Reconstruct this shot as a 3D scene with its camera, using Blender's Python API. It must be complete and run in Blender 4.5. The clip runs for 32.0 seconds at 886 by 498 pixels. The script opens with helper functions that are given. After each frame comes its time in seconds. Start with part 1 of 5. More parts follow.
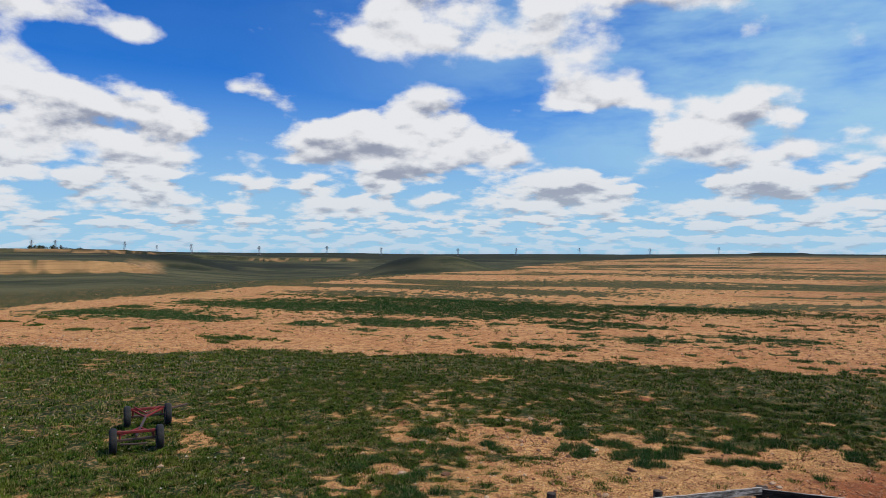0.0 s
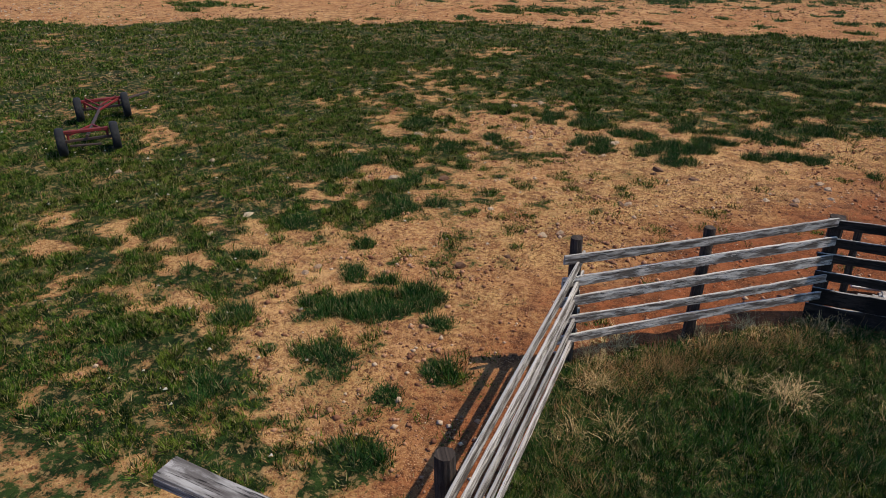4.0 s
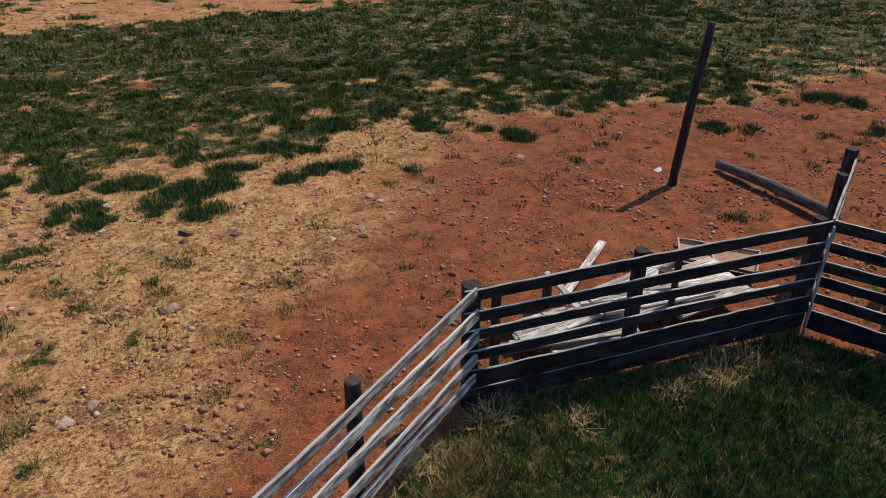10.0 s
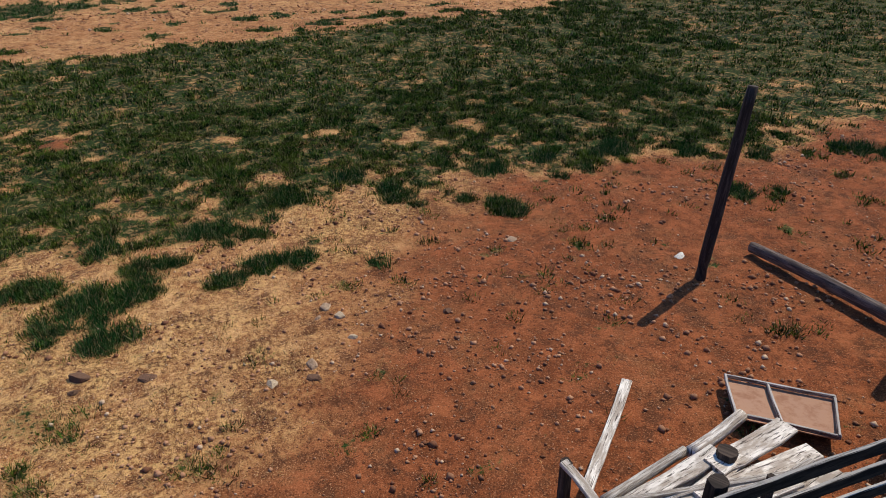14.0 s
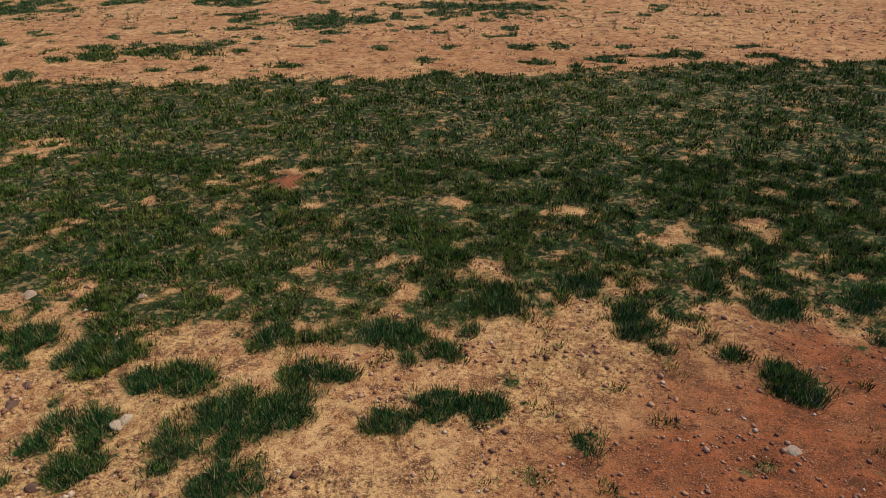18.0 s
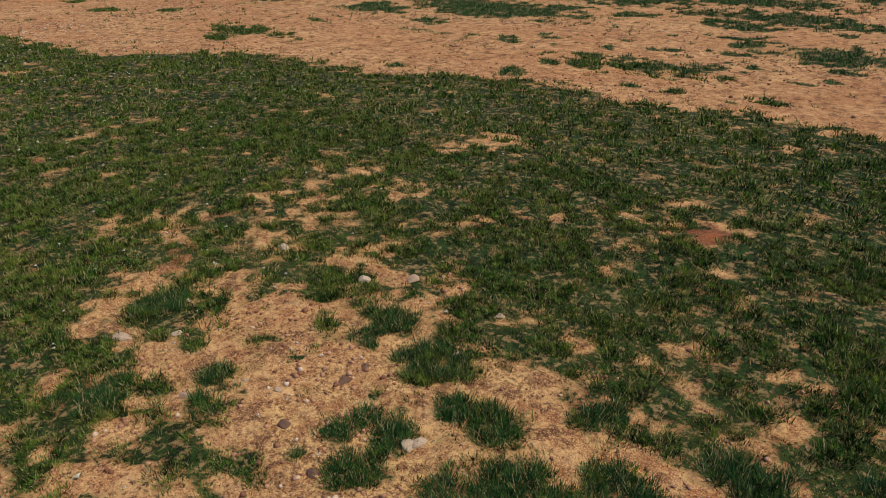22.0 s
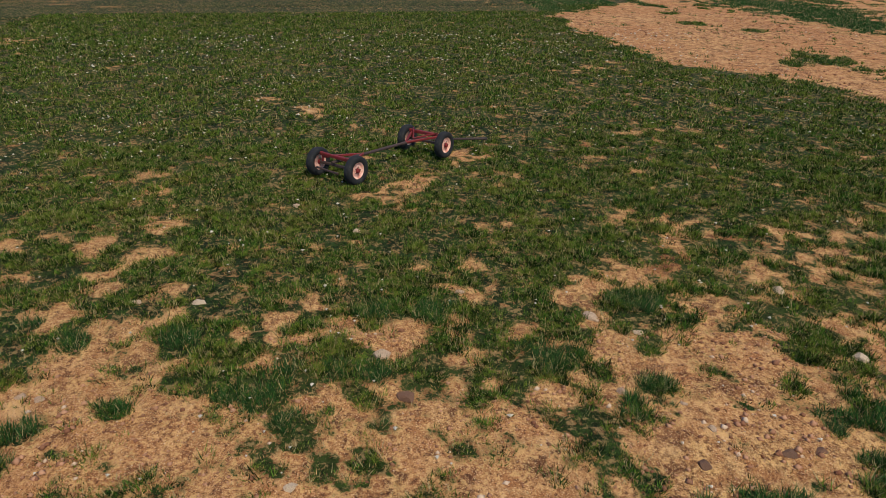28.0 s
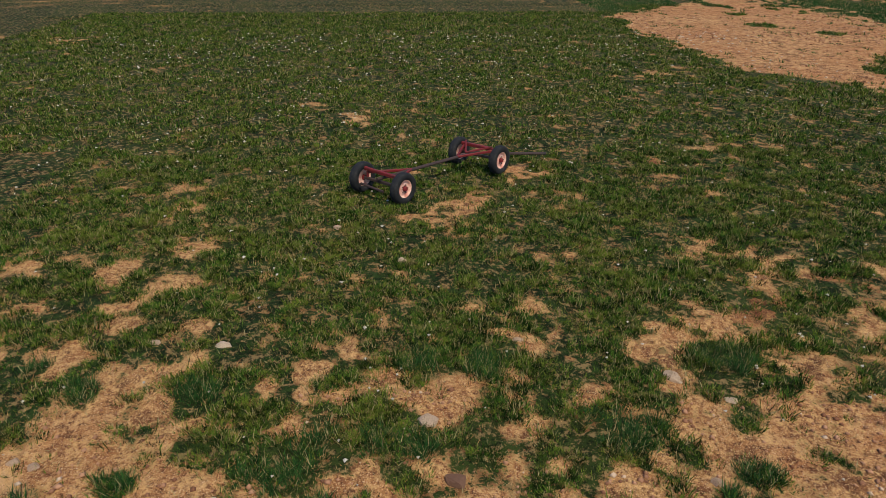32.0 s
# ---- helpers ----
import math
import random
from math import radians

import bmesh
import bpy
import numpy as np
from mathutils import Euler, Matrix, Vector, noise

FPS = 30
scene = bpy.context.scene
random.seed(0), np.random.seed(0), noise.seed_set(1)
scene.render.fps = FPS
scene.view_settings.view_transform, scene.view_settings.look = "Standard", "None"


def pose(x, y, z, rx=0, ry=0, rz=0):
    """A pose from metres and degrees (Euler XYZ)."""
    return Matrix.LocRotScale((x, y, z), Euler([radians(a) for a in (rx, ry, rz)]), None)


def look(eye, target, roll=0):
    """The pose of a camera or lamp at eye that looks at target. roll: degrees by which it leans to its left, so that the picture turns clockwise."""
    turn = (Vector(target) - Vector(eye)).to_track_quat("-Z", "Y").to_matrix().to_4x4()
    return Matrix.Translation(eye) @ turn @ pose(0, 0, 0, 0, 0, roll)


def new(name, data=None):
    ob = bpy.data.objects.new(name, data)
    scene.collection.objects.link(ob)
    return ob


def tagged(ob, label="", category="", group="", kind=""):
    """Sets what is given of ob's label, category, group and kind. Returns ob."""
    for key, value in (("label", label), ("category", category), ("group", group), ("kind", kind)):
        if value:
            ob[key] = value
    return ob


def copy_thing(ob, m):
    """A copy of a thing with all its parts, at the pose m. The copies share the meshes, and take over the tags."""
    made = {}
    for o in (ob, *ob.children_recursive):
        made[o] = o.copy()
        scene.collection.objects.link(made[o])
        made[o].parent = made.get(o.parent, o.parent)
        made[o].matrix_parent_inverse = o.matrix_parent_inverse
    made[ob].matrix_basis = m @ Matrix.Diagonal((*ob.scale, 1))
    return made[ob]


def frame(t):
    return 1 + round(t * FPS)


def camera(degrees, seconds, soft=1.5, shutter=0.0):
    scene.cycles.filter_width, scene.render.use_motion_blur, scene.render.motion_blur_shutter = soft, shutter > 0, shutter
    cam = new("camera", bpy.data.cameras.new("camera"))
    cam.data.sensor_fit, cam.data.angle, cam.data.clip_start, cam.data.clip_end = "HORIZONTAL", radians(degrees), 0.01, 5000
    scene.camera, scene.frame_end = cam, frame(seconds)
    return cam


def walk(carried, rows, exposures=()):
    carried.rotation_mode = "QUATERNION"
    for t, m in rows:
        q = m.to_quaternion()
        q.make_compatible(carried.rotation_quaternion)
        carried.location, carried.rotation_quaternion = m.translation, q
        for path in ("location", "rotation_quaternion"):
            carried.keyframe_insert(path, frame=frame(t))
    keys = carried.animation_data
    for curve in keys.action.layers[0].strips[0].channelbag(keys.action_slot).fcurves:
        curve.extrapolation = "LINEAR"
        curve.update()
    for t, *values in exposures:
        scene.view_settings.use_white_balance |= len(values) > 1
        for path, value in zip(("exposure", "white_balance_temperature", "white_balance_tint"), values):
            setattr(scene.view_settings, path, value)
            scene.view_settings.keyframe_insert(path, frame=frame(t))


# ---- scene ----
cam = camera(64.0, 32.0, soft=0.8)
PATH = [
    (0, (-0.09, 0.038, 5.584), (-0.901, 1.866, 5.59), 0.2),
    (0.5, (-0.228, 0.482, 5.542), (-1.041, 2.306, 5.425), 0.1),
    (1, (-0.325, 0.9, 5.541), (-1.141, 2.708, 5.288), -0.1),
    (1.5, (-0.502, 1.283, 5.582), (-1.31, 3.071, 5.194), -0.2),
    (2, (-0.671, 1.678, 5.631), (-1.468, 3.437, 5.11), -0.3),
    (2.5, (-0.852, 2.09, 5.643), (-1.638, 3.821, 5.022), -0.4),
    (3, (-1.028, 2.486, 5.627), (-1.798, 4.175, 4.883), -0.5),
    (3.5, (-1.19, 2.809, 5.608), (-1.943, 4.453, 4.753), -0.6),
    (5.5, (-1.719, 4.12, 5.586), (-2.275, 5.794, 4.642), -1.4),
    (6, (-1.829, 4.469, 5.578), (-2.262, 6.178, 4.633), -1.4),
    (6.5, (-1.951, 4.821, 5.586), (-2.27, 6.551, 4.635), -1.3),
    (7, (-2.054, 5.195, 5.576), (-2.254, 6.94, 4.619), -1.2),
    (7.5, (-2.163, 5.554, 5.6), (-2.214, 7.304, 4.632), -0.6),
    (8, (-2.257, 5.943, 5.598), (-2.151, 7.688, 4.626), -0.4),
    (8.5, (-2.344, 6.298, 5.602), (-2.102, 8.027, 4.626), -0.4),
    (9, (-2.409, 6.675, 5.586), (-2.05, 8.383, 4.609), -0.3),
    (9.4, (-2.427, 6.981, 5.57), (-1.981, 8.67, 4.595), -0.3),
    (9.5, (-2.422, 7.057, 5.569), (-1.956, 8.738, 4.59), -0.1),
    (10, (-2.355, 7.426, 5.582), (-1.792, 9.074, 4.599), -0.0),
    (10.5, (-2.249, 7.824, 5.579), (-1.598, 9.439, 4.595), 0.1),
    (11, (-2.134, 8.233, 5.586), (-1.439, 9.829, 4.601), 0.2),
    (11.5, (-1.991, 8.645, 5.59), (-1.285, 10.237, 4.606), 0.1),
    (12, (-1.841, 9.031, 5.6), (-1.134, 10.624, 4.619), 0.1),
    (12.5, (-1.699, 9.401, 5.631), (-1.003, 11.0, 4.651), 0.0),
    (13, (-1.554, 9.751, 5.679), (-0.877, 11.358, 4.701), 0.0),
    (13.5, (-1.415, 10.121, 5.697), (-0.77, 11.746, 4.725), -0.1),
    (15.5, (-0.706, 11.696, 5.923), (-0.214, 13.372, 4.949), -0.7),
    (16, (-0.546, 12.156, 5.916), (-0.188, 13.872, 4.952), -0.6),
    (16.5, (-0.393, 12.608, 5.908), (-0.121, 14.342, 4.95), -0.6),
    (17, (-0.258, 13.071, 5.878), (-0.058, 14.818, 4.926), -0.7),
    (17.5, (-0.155, 13.528, 5.882), (-0.076, 15.288, 4.935), -0.6),
    (18, (-0.054, 13.975, 5.916), (-0.121, 15.738, 4.973), -0.6),
    (18.5, (0.025, 14.411, 5.922), (-0.176, 16.167, 4.985), -0.6),
    (19, (0.084, 14.814, 5.919), (-0.286, 16.545, 4.988), -0.7),
    (19.5, (0.101, 15.235, 5.907), (-0.424, 16.929, 4.982), -0.8),
    (20, (0.108, 15.625, 5.883), (-0.57, 17.267, 4.964), -0.7),
    (20.5, (0.153, 15.974, 5.846), (-0.674, 17.551, 4.934), -0.9),
    (21, (0.181, 16.1, 5.802), (-0.793, 17.596, 4.899), -0.7),
    (21.5, (0.225, 16.058, 5.736), (-0.865, 17.477, 4.842), -0.7),
    (22, (0.287, 16.01, 5.706), (-0.904, 17.348, 4.817), -0.8),
    (22.5, (0.314, 15.968, 5.685), (-0.972, 17.221, 4.806), -0.9),
    (23, (0.266, 15.961, 5.703), (-1.103, 17.126, 4.826), -0.8),
    (23.5, (0.254, 15.973, 5.678), (-1.194, 17.044, 4.807), -0.5),
    (24, (0.259, 15.953, 5.674), (-1.258, 16.928, 4.809), -0.2),
    (24.5, (0.266, 15.965, 5.652), (-1.311, 16.844, 4.792), -0.0),
    (26.5, (0.272, 16.211, 5.557), (-1.465, 16.733, 4.714), 0.1),
    (27, (0.236, 16.194, 5.538), (-1.53, 16.617, 4.699), 0.2),
    (27.5, (0.239, 16.218, 5.539), (-1.554, 16.502, 4.701), 0.3),
    (28, (0.271, 16.237, 5.534), (-1.538, 16.405, 4.698), 0.4),
    (28.5, (0.281, 16.263, 5.544), (-1.533, 16.369, 4.707), 0.4),
    (29, (0.212, 16.236, 5.568), (-1.601, 16.329, 4.729), 0.4),
    (29.5, (0.065, 16.219, 5.6), (-1.748, 16.308, 4.76), 0.4),
    (30, (-0.151, 16.203, 5.609), (-1.964, 16.288, 4.768), 0.5),
    (30.5, (-0.416, 16.189, 5.608), (-2.229, 16.261, 4.767), 0.4),
    (31, (-0.739, 16.182, 5.596), (-2.553, 16.243, 4.755), 0.4),
    (31.5, (-1.05, 16.16, 5.569), (-2.863, 16.215, 4.726), 0.3),
    (32, (-1.367, 16.189, 5.463), (-3.181, 16.231, 4.623), 0.1),
]
walk(cam, [(t, look(eye, target, roll)) for t, eye, target, roll in PATH], [(0.0, -0.92), (3.0, -1.0), (12.0, -0.97), (22.0, -1.0), (28.0, -1.03), (32.0, -1.1)])

# ---- light ----
SUN_AZ, SUN_EL = radians(22.5), radians(55.5)
SUN_DIR = Vector((math.cos(SUN_AZ) * math.cos(SUN_EL), math.sin(SUN_AZ) * math.cos(SUN_EL), math.sin(SUN_EL)))
sun = new("sun", bpy.data.lights.new("sun", "SUN"))
sun.data.energy, sun.data.angle, sun.data.color = 7.2, radians(0.53), (1.0, 0.9, 0.74)
sun.matrix_world = look(tuple(SUN_DIR * 200), (0, 0, 0))


class Nodes:
    """Short hand for node trees."""

    def __init__(self, tree):
        self.t = tree
        tree.nodes.clear()

    def n(self, kind, inputs=(), **props):
        node = self.t.nodes.new(kind)
        for k, v in props.items():
            setattr(node, k, v)
        for k, v in (inputs.items() if isinstance(inputs, dict) else inputs):
            if isinstance(v, bpy.types.NodeSocket):
                self.t.links.new(v, node.inputs[k])
            else:
                node.inputs[k].default_value = v
        return node

    def math(self, op, a, b=0.0, c=0.0, clamp=False):
        return self.n("ShaderNodeMath", {0: a, 1: b, 2: c}, operation=op, use_clamp=clamp).outputs[0]

    def ramp(self, x, a, b, lo=0.0, hi=1.0):
        return self.n("ShaderNodeMapRange", {0: x, 1: a, 2: b, 3: lo, 4: hi}, interpolation_type="SMOOTHSTEP").outputs[0]

    def noise(self, vec, scale, detail=4.0, rough=0.55):
        return self.n("ShaderNodeTexNoise", {"Vector": vec, "Scale": scale, "Detail": detail, "Roughness": rough}).outputs[0]

    def mix(self, f, a, b):
        node = self.n("ShaderNodeMix", data_type="RGBA")
        for sock, v in ((node.inputs[0], f), (node.inputs[6], a), (node.inputs[7], b)):
            if isinstance(v, bpy.types.NodeSocket):
                self.t.links.new(v, sock)
            else:
                sock.default_value = (*v, 1) if isinstance(v, tuple) else v
        return node.outputs[2]

    def vec(self, op, a, b=(0, 0, 0), scale=1.0):
        return self.n("ShaderNodeVectorMath", {0: a, 1: b, 3: scale}, operation=op).outputs[0]


def build_world():
    w = bpy.data.worlds.new("sky")
    scene.world = w
    w.use_nodes = True
    k = Nodes(w.node_tree)
    d = k.n("ShaderNodeTexCoord").outputs["Generated"]
    # turned so that y runs along the first view
    d = k.n("ShaderNodeVectorRotate", {"Vector": d, "Angle": radians(-23.9)}, rotation_type="Z_AXIS").outputs[0]
    xyz = k.n("ShaderNodeSeparateXYZ", {0: d})
    sky = k.n("ShaderNodeTexSky", sky_type="NISHITA", sun_disc=False, sun_elevation=SUN_EL, sun_rotation=math.pi / 2 - SUN_AZ,
              air_density=1.0, dust_density=0.4, ozone_density=3.0).outputs[0]
    up = k.math("MAXIMUM", xyz.outputs[2], 0.0)
    flat = k.math("SQRT", k.math("ADD", k.math("MULTIPLY", xyz.outputs[0], xyz.outputs[0]), k.math("MULTIPLY", xyz.outputs[1], xyz.outputs[1])))
    el = k.math("DIVIDE", up, k.math("MAXIMUM", flat, 0.05))
    az = k.math("ARCTAN2", xyz.outputs[0], xyz.outputs[1])
    # fields of cumulus, smaller and more crowded towards the horizon
    bands = ((0.0, 0.05, 24.0, 4.2), (0.05, 0.12, 14.0, 2.6), (0.12, 0.24, 9.0, 1.8), (0.24, 9.0, 6.0, 1.5))

    def body(lift):
        total = 0.0
        for i, (lo, hi, size, squash) in enumerate(bands):
            e = k.math("ADD", el, lift / size)
            v = k.n("ShaderNodeCombineXYZ", {0: az, 1: k.math("MULTIPLY", e, squash), 2: 1.7 * i}).outputs[0]
            n = k.noise(v, size, 7.0, 0.52)
            puff = k.n("ShaderNodeTexVoronoi", {"Vector": v, "Scale": size * 2.3, "Smoothness": 0.4}, feature="SMOOTH_F1").outputs["Distance"]
            n = k.math("ADD", k.math("MULTIPLY_ADD", n, 2.0, -0.5), k.math("MULTIPLY", k.math("SUBTRACT", 0.45, puff), 0.22))
            soft = 0.3
            wgt = k.ramp(el, lo * (1 - soft), lo * (1 + soft) + 1e-4) if i else 1.0
            if i < 3:
                wgt = k.math("MULTIPLY", k.ramp(el, hi * (1 - soft), hi * (1 + soft), 1.0, 0.0), wgt)
            total = k.math("ADD", k.math("MULTIPLY", n, wgt), total)
        return total

    bank, low = 0.0, 0.0
    for cx, cy, r in CLOUDS:
        dx, dy = k.math("DIVIDE", k.math("SUBTRACT", az, cx), r), k.math("DIVIDE", k.math("SUBTRACT", el, cy), r * 0.62)
        # flat base, rounded crown
        tall = k.math("MAXIMUM", k.math("MULTIPLY", dy, 0.85), k.math("MULTIPLY", dy, -1.6))
        d2 = k.math("ADD", k.math("MULTIPLY", dx, dx), k.math("MULTIPLY", tall, tall))
        lump = k.math("POWER", 2.718, k.math("MULTIPLY", d2, -1.0))
        bank = k.math("ADD", lump, bank)
        low = k.math("SUBTRACT", low, k.math("MULTIPLY", lump, dy))
    bank = k.math("MULTIPLY", k.math("MINIMUM", bank, 1.1), 0.4)
    here, over = body(0.0), body(0.16)
    need = k.math("ADD", k.ramp(el, 0.05, 0.22, 0.36, 0.74), k.ramp(xyz.outputs[1], 0.3, -0.2, 0.0, -0.12))
    mass = k.math("SUBTRACT", k.math("MULTIPLY_ADD", here, 0.85, bank), need)
    cover_ = k.ramp(mass, -0.06, 0.13)
    grey = k.math("ADD", k.math("MULTIPLY", k.math("SUBTRACT", over, here), 3.2), k.math("ADD", k.math("MULTIPLY", low, 0.42), k.math("MULTIPLY", mass, 0.9)))
    shade = k.ramp(grey, 0.0, 1.05)
    tone = k.mix(shade, (1.5, 1.52, 1.57), (0.56, 0.62, 0.8))
    tone = k.mix(k.ramp(el, 0.0, 0.16, 0.45, 0.0), tone, (0.95, 1.16, 1.36))
    v = k.n("ShaderNodeCombineXYZ", {0: az, 1: k.math("MULTIPLY", el, 3.0), 2: 4.0}).outputs[0]
    veil = k.math("MULTIPLY", k.ramp(k.noise(v, 3.0, 5.0, 0.6), 0.2, 0.65), k.ramp(az, -0.3, 0.45, 0.06, 0.95))
    haze = k.math("MULTIPLY", k.ramp(el, 0.0, 0.28, 0.95, 0.0), k.ramp(xyz.outputs[1], -0.3, 0.3, 0.35, 1.0))
    blue = k.n("ShaderNodeVectorMath", {0: sky, 1: SKY_TINT}, operation="MULTIPLY").outputs[0]
    pale = k.mix(k.math("MAXIMUM", veil, haze), blue, (0.66, 1.12, 1.5))
    col = k.mix(k.math("MULTIPLY", cover_, k.ramp(el, 0.0, 0.05, 0.5, 1.0)), pale, tone)
    ground = k.mix(k.ramp(xyz.outputs[2], -0.02, 0.0), (0.08, 0.06, 0.035), col)
    bg = k.n("ShaderNodeBackground", {"Color": ground, "Strength": 1.0})
    k.n("ShaderNodeOutputWorld", {"Surface": bg.outputs[0]})


# cloud banks: bearing, height, radius
SKY_TINT = (0.012, 0.1, 0.24)
CLOUDS = ((-0.07, 0.316, 0.11), (0.05, 0.308, 0.11), (0.16, 0.308, 0.11), (0.27, 0.3, 0.1), (0.38, 0.288, 0.06), (0.37, 0.35, 0.07), (-0.56, 0.312, 0.1), (-0.49, 0.3, 0.05), (-0.6, 0.24, 0.07), (-0.58, 0.205, 0.07), (-0.41, 0.285, 0.05),
          (-0.465, 0.17, 0.08), (-0.56, 0.157, 0.09), (-0.36, 0.165, 0.055), (-0.57, 0.12, 0.06), (-0.39, 0.125, 0.06), (-0.275, 0.22, 0.04), (-0.225, 0.197, 0.045), (-0.05, 0.185, 0.06), (-0.115, 0.165, 0.055), (0.012, 0.173, 0.055),
          (-0.17, 0.137, 0.05), (-0.067, 0.125, 0.09), (0.085, 0.137, 0.045), (0.17, 0.212, 0.055), (0.275, 0.22, 0.08), (0.41, 0.19, 0.08), (0.33, 0.15, 0.06), (0.44, 0.13, 0.055), (0.44, 0.081, 0.045), (0.595, 0.137, 0.05), (0.17, 0.077, 0.05))


build_world()


# ---- materials ----
def material(name, make, rough=0.9, spec=0.25):
    m = bpy.data.materials.new(name)
    m.use_nodes = True
    k = Nodes(m.node_tree)
    bsdf = k.n("ShaderNodeBsdfPrincipled", {"Roughness": rough, "Specular IOR Level": spec})
    out = k.n("ShaderNodeOutputMaterial", {"Surface": bsdf.outputs[0]})
    res = make(k)
    for key, v in res.items():
        if key == "bump":
            b = k.n("ShaderNodeBump", {"Strength": v[1], "Distance": v[2], "Height": v[0]})
            m.node_tree.links.new(b.outputs[0], bsdf.inputs["Normal"])
        elif isinstance(v, bpy.types.NodeSocket):
            m.node_tree.links.new(v, bsdf.inputs[key])
        else:
            bsdf.inputs[key].default_value = (*v, 1) if isinstance(v, tuple) else v
    return m


def pos(k):
    return k.n("ShaderNodeNewGeometry").outputs["Position"]


def obj(k):
    return k.n("ShaderNodeTexCoord").outputs["Object"]


def attr(k, name):
    return k.n("ShaderNodeAttribute", attribute_name=name).outputs["Fac"]


def ground_look(k):
    p = pos(k)
    wide, mid, fine, grit = k.noise(p, 0.9, 5, 0.62), k.noise(p, 3.4, 6, 0.7), k.noise(p, 13, 5, 0.72), k.noise(p, 48, 3, 0.7)
    huge = k.noise(p, 0.16, 4)
    lump = k.noise(p, 1.7, 7, 0.74)
    centred = lambda n, gain: k.math("MULTIPLY", k.math("SUBTRACT", n, 0.5), gain)
    red = k.ramp(k.math("ADD", attr(k, "red"), k.math("ADD", centred(wide, 1.2), centred(mid, 1.2))), 0.02, 1.05)
    tan = k.mix(k.ramp(mid, 0.36, 0.62), TAN_A, TAN_B)
    tan = k.mix(k.ramp(huge, 0.38, 0.6, 0.0, 0.6), tan, TAN_C)
    rust = k.mix(k.ramp(mid, 0.35, 0.7), RED_A, RED_B)
    soil = k.mix(red, tan, rust)
    straw = k.mix(k.ramp(fine, 0.4, 0.6), (0.2, 0.085, 0.03), (0.66, 0.39, 0.15))
    soil = k.mix(k.math("MULTIPLY", attr(k, "straw"), k.ramp(mid, 0.38, 0.6, 0.1, 1.0)), soil, straw)
    # dark hollows, crumbs and dust
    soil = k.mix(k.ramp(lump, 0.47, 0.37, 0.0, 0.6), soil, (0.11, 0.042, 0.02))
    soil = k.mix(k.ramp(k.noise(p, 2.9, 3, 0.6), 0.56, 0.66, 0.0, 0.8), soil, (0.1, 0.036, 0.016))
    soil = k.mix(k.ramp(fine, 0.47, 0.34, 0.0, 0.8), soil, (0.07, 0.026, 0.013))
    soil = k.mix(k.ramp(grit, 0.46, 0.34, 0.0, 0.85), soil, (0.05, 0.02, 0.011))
    soil = k.mix(k.ramp(lump, 0.53, 0.68, 0.0, 0.6), soil, k.mix(red, (0.68, 0.41, 0.18), (0.34, 0.11, 0.042)))
    soil = k.mix(k.ramp(grit, 0.55, 0.66, 0.0, 0.75), soil, k.mix(red, (0.78, 0.52, 0.28), (0.44, 0.18, 0.085)))
    # turf base is near black: shade between the blades painted in
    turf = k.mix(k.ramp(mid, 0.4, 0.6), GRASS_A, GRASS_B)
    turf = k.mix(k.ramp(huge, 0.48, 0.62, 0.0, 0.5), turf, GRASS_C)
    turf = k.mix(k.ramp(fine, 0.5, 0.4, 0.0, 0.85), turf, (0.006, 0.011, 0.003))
    turf = k.mix(k.ramp(k.noise(p, 6.3, 6, 0.75), 0.51, 0.6, 0.0, 0.8), turf, (0.3, 0.185, 0.078))
    turf = k.mix(k.ramp(grit, 0.58, 0.72, 0.0, 0.55), turf, (0.22, 0.18, 0.08))
    g = k.math("ADD", attr(k, "green"), k.math("ADD", centred(wide, 0.4), k.math("ADD", centred(mid, 1.2), centred(fine, 1.9))))
    soil = k.mix(k.math("MULTIPLY", k.ramp(g, 0.1, 0.4, 0.0, 0.75), k.ramp(red, 0.9, 0.2)), soil, straw)
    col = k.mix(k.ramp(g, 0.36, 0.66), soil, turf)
    # far country: pale pasture, cloud shadow painted as dark tone, bare ochre cuts
    pasture = k.mix(k.ramp(k.noise(p, 0.02, 6, 0.65), 0.35, 0.65), (0.018, 0.026, 0.011), (0.1, 0.092, 0.044))
    far_shade = k.mix(k.noise(p, 0.05, 5), (0.006, 0.009, 0.005), (0.02, 0.024, 0.013))
    strata = k.noise(k.vec("MULTIPLY", p, (0.02, 0.02, 1.1)), 1.0, 4, 0.6)
    ochre = k.mix(k.math("MULTIPLY", k.ramp(strata, 0.4, 0.65), k.noise(p, 0.3, 4)), (0.34, 0.2, 0.09), (0.1, 0.05, 0.025))
    col = k.mix(attr(k, "pasture"), col, pasture)
    col = k.mix(attr(k, "far_shade"), col, far_shade)
    col = k.mix(attr(k, "rock"), col, ochre)
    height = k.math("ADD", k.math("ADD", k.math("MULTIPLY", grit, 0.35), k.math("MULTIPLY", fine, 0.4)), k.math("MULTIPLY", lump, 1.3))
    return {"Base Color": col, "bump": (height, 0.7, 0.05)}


TAN_A, TAN_B, TAN_C = (0.29, 0.122, 0.046), (0.62, 0.335, 0.14), (0.4, 0.157, 0.058)
RED_A, RED_B = (0.15, 0.042, 0.015), (0.33, 0.1, 0.037)
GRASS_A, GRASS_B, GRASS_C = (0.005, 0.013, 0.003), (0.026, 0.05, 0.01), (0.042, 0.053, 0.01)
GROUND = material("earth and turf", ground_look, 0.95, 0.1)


def island(k):
    return k.n("ShaderNodeNewGeometry").outputs["Random Per Island"]


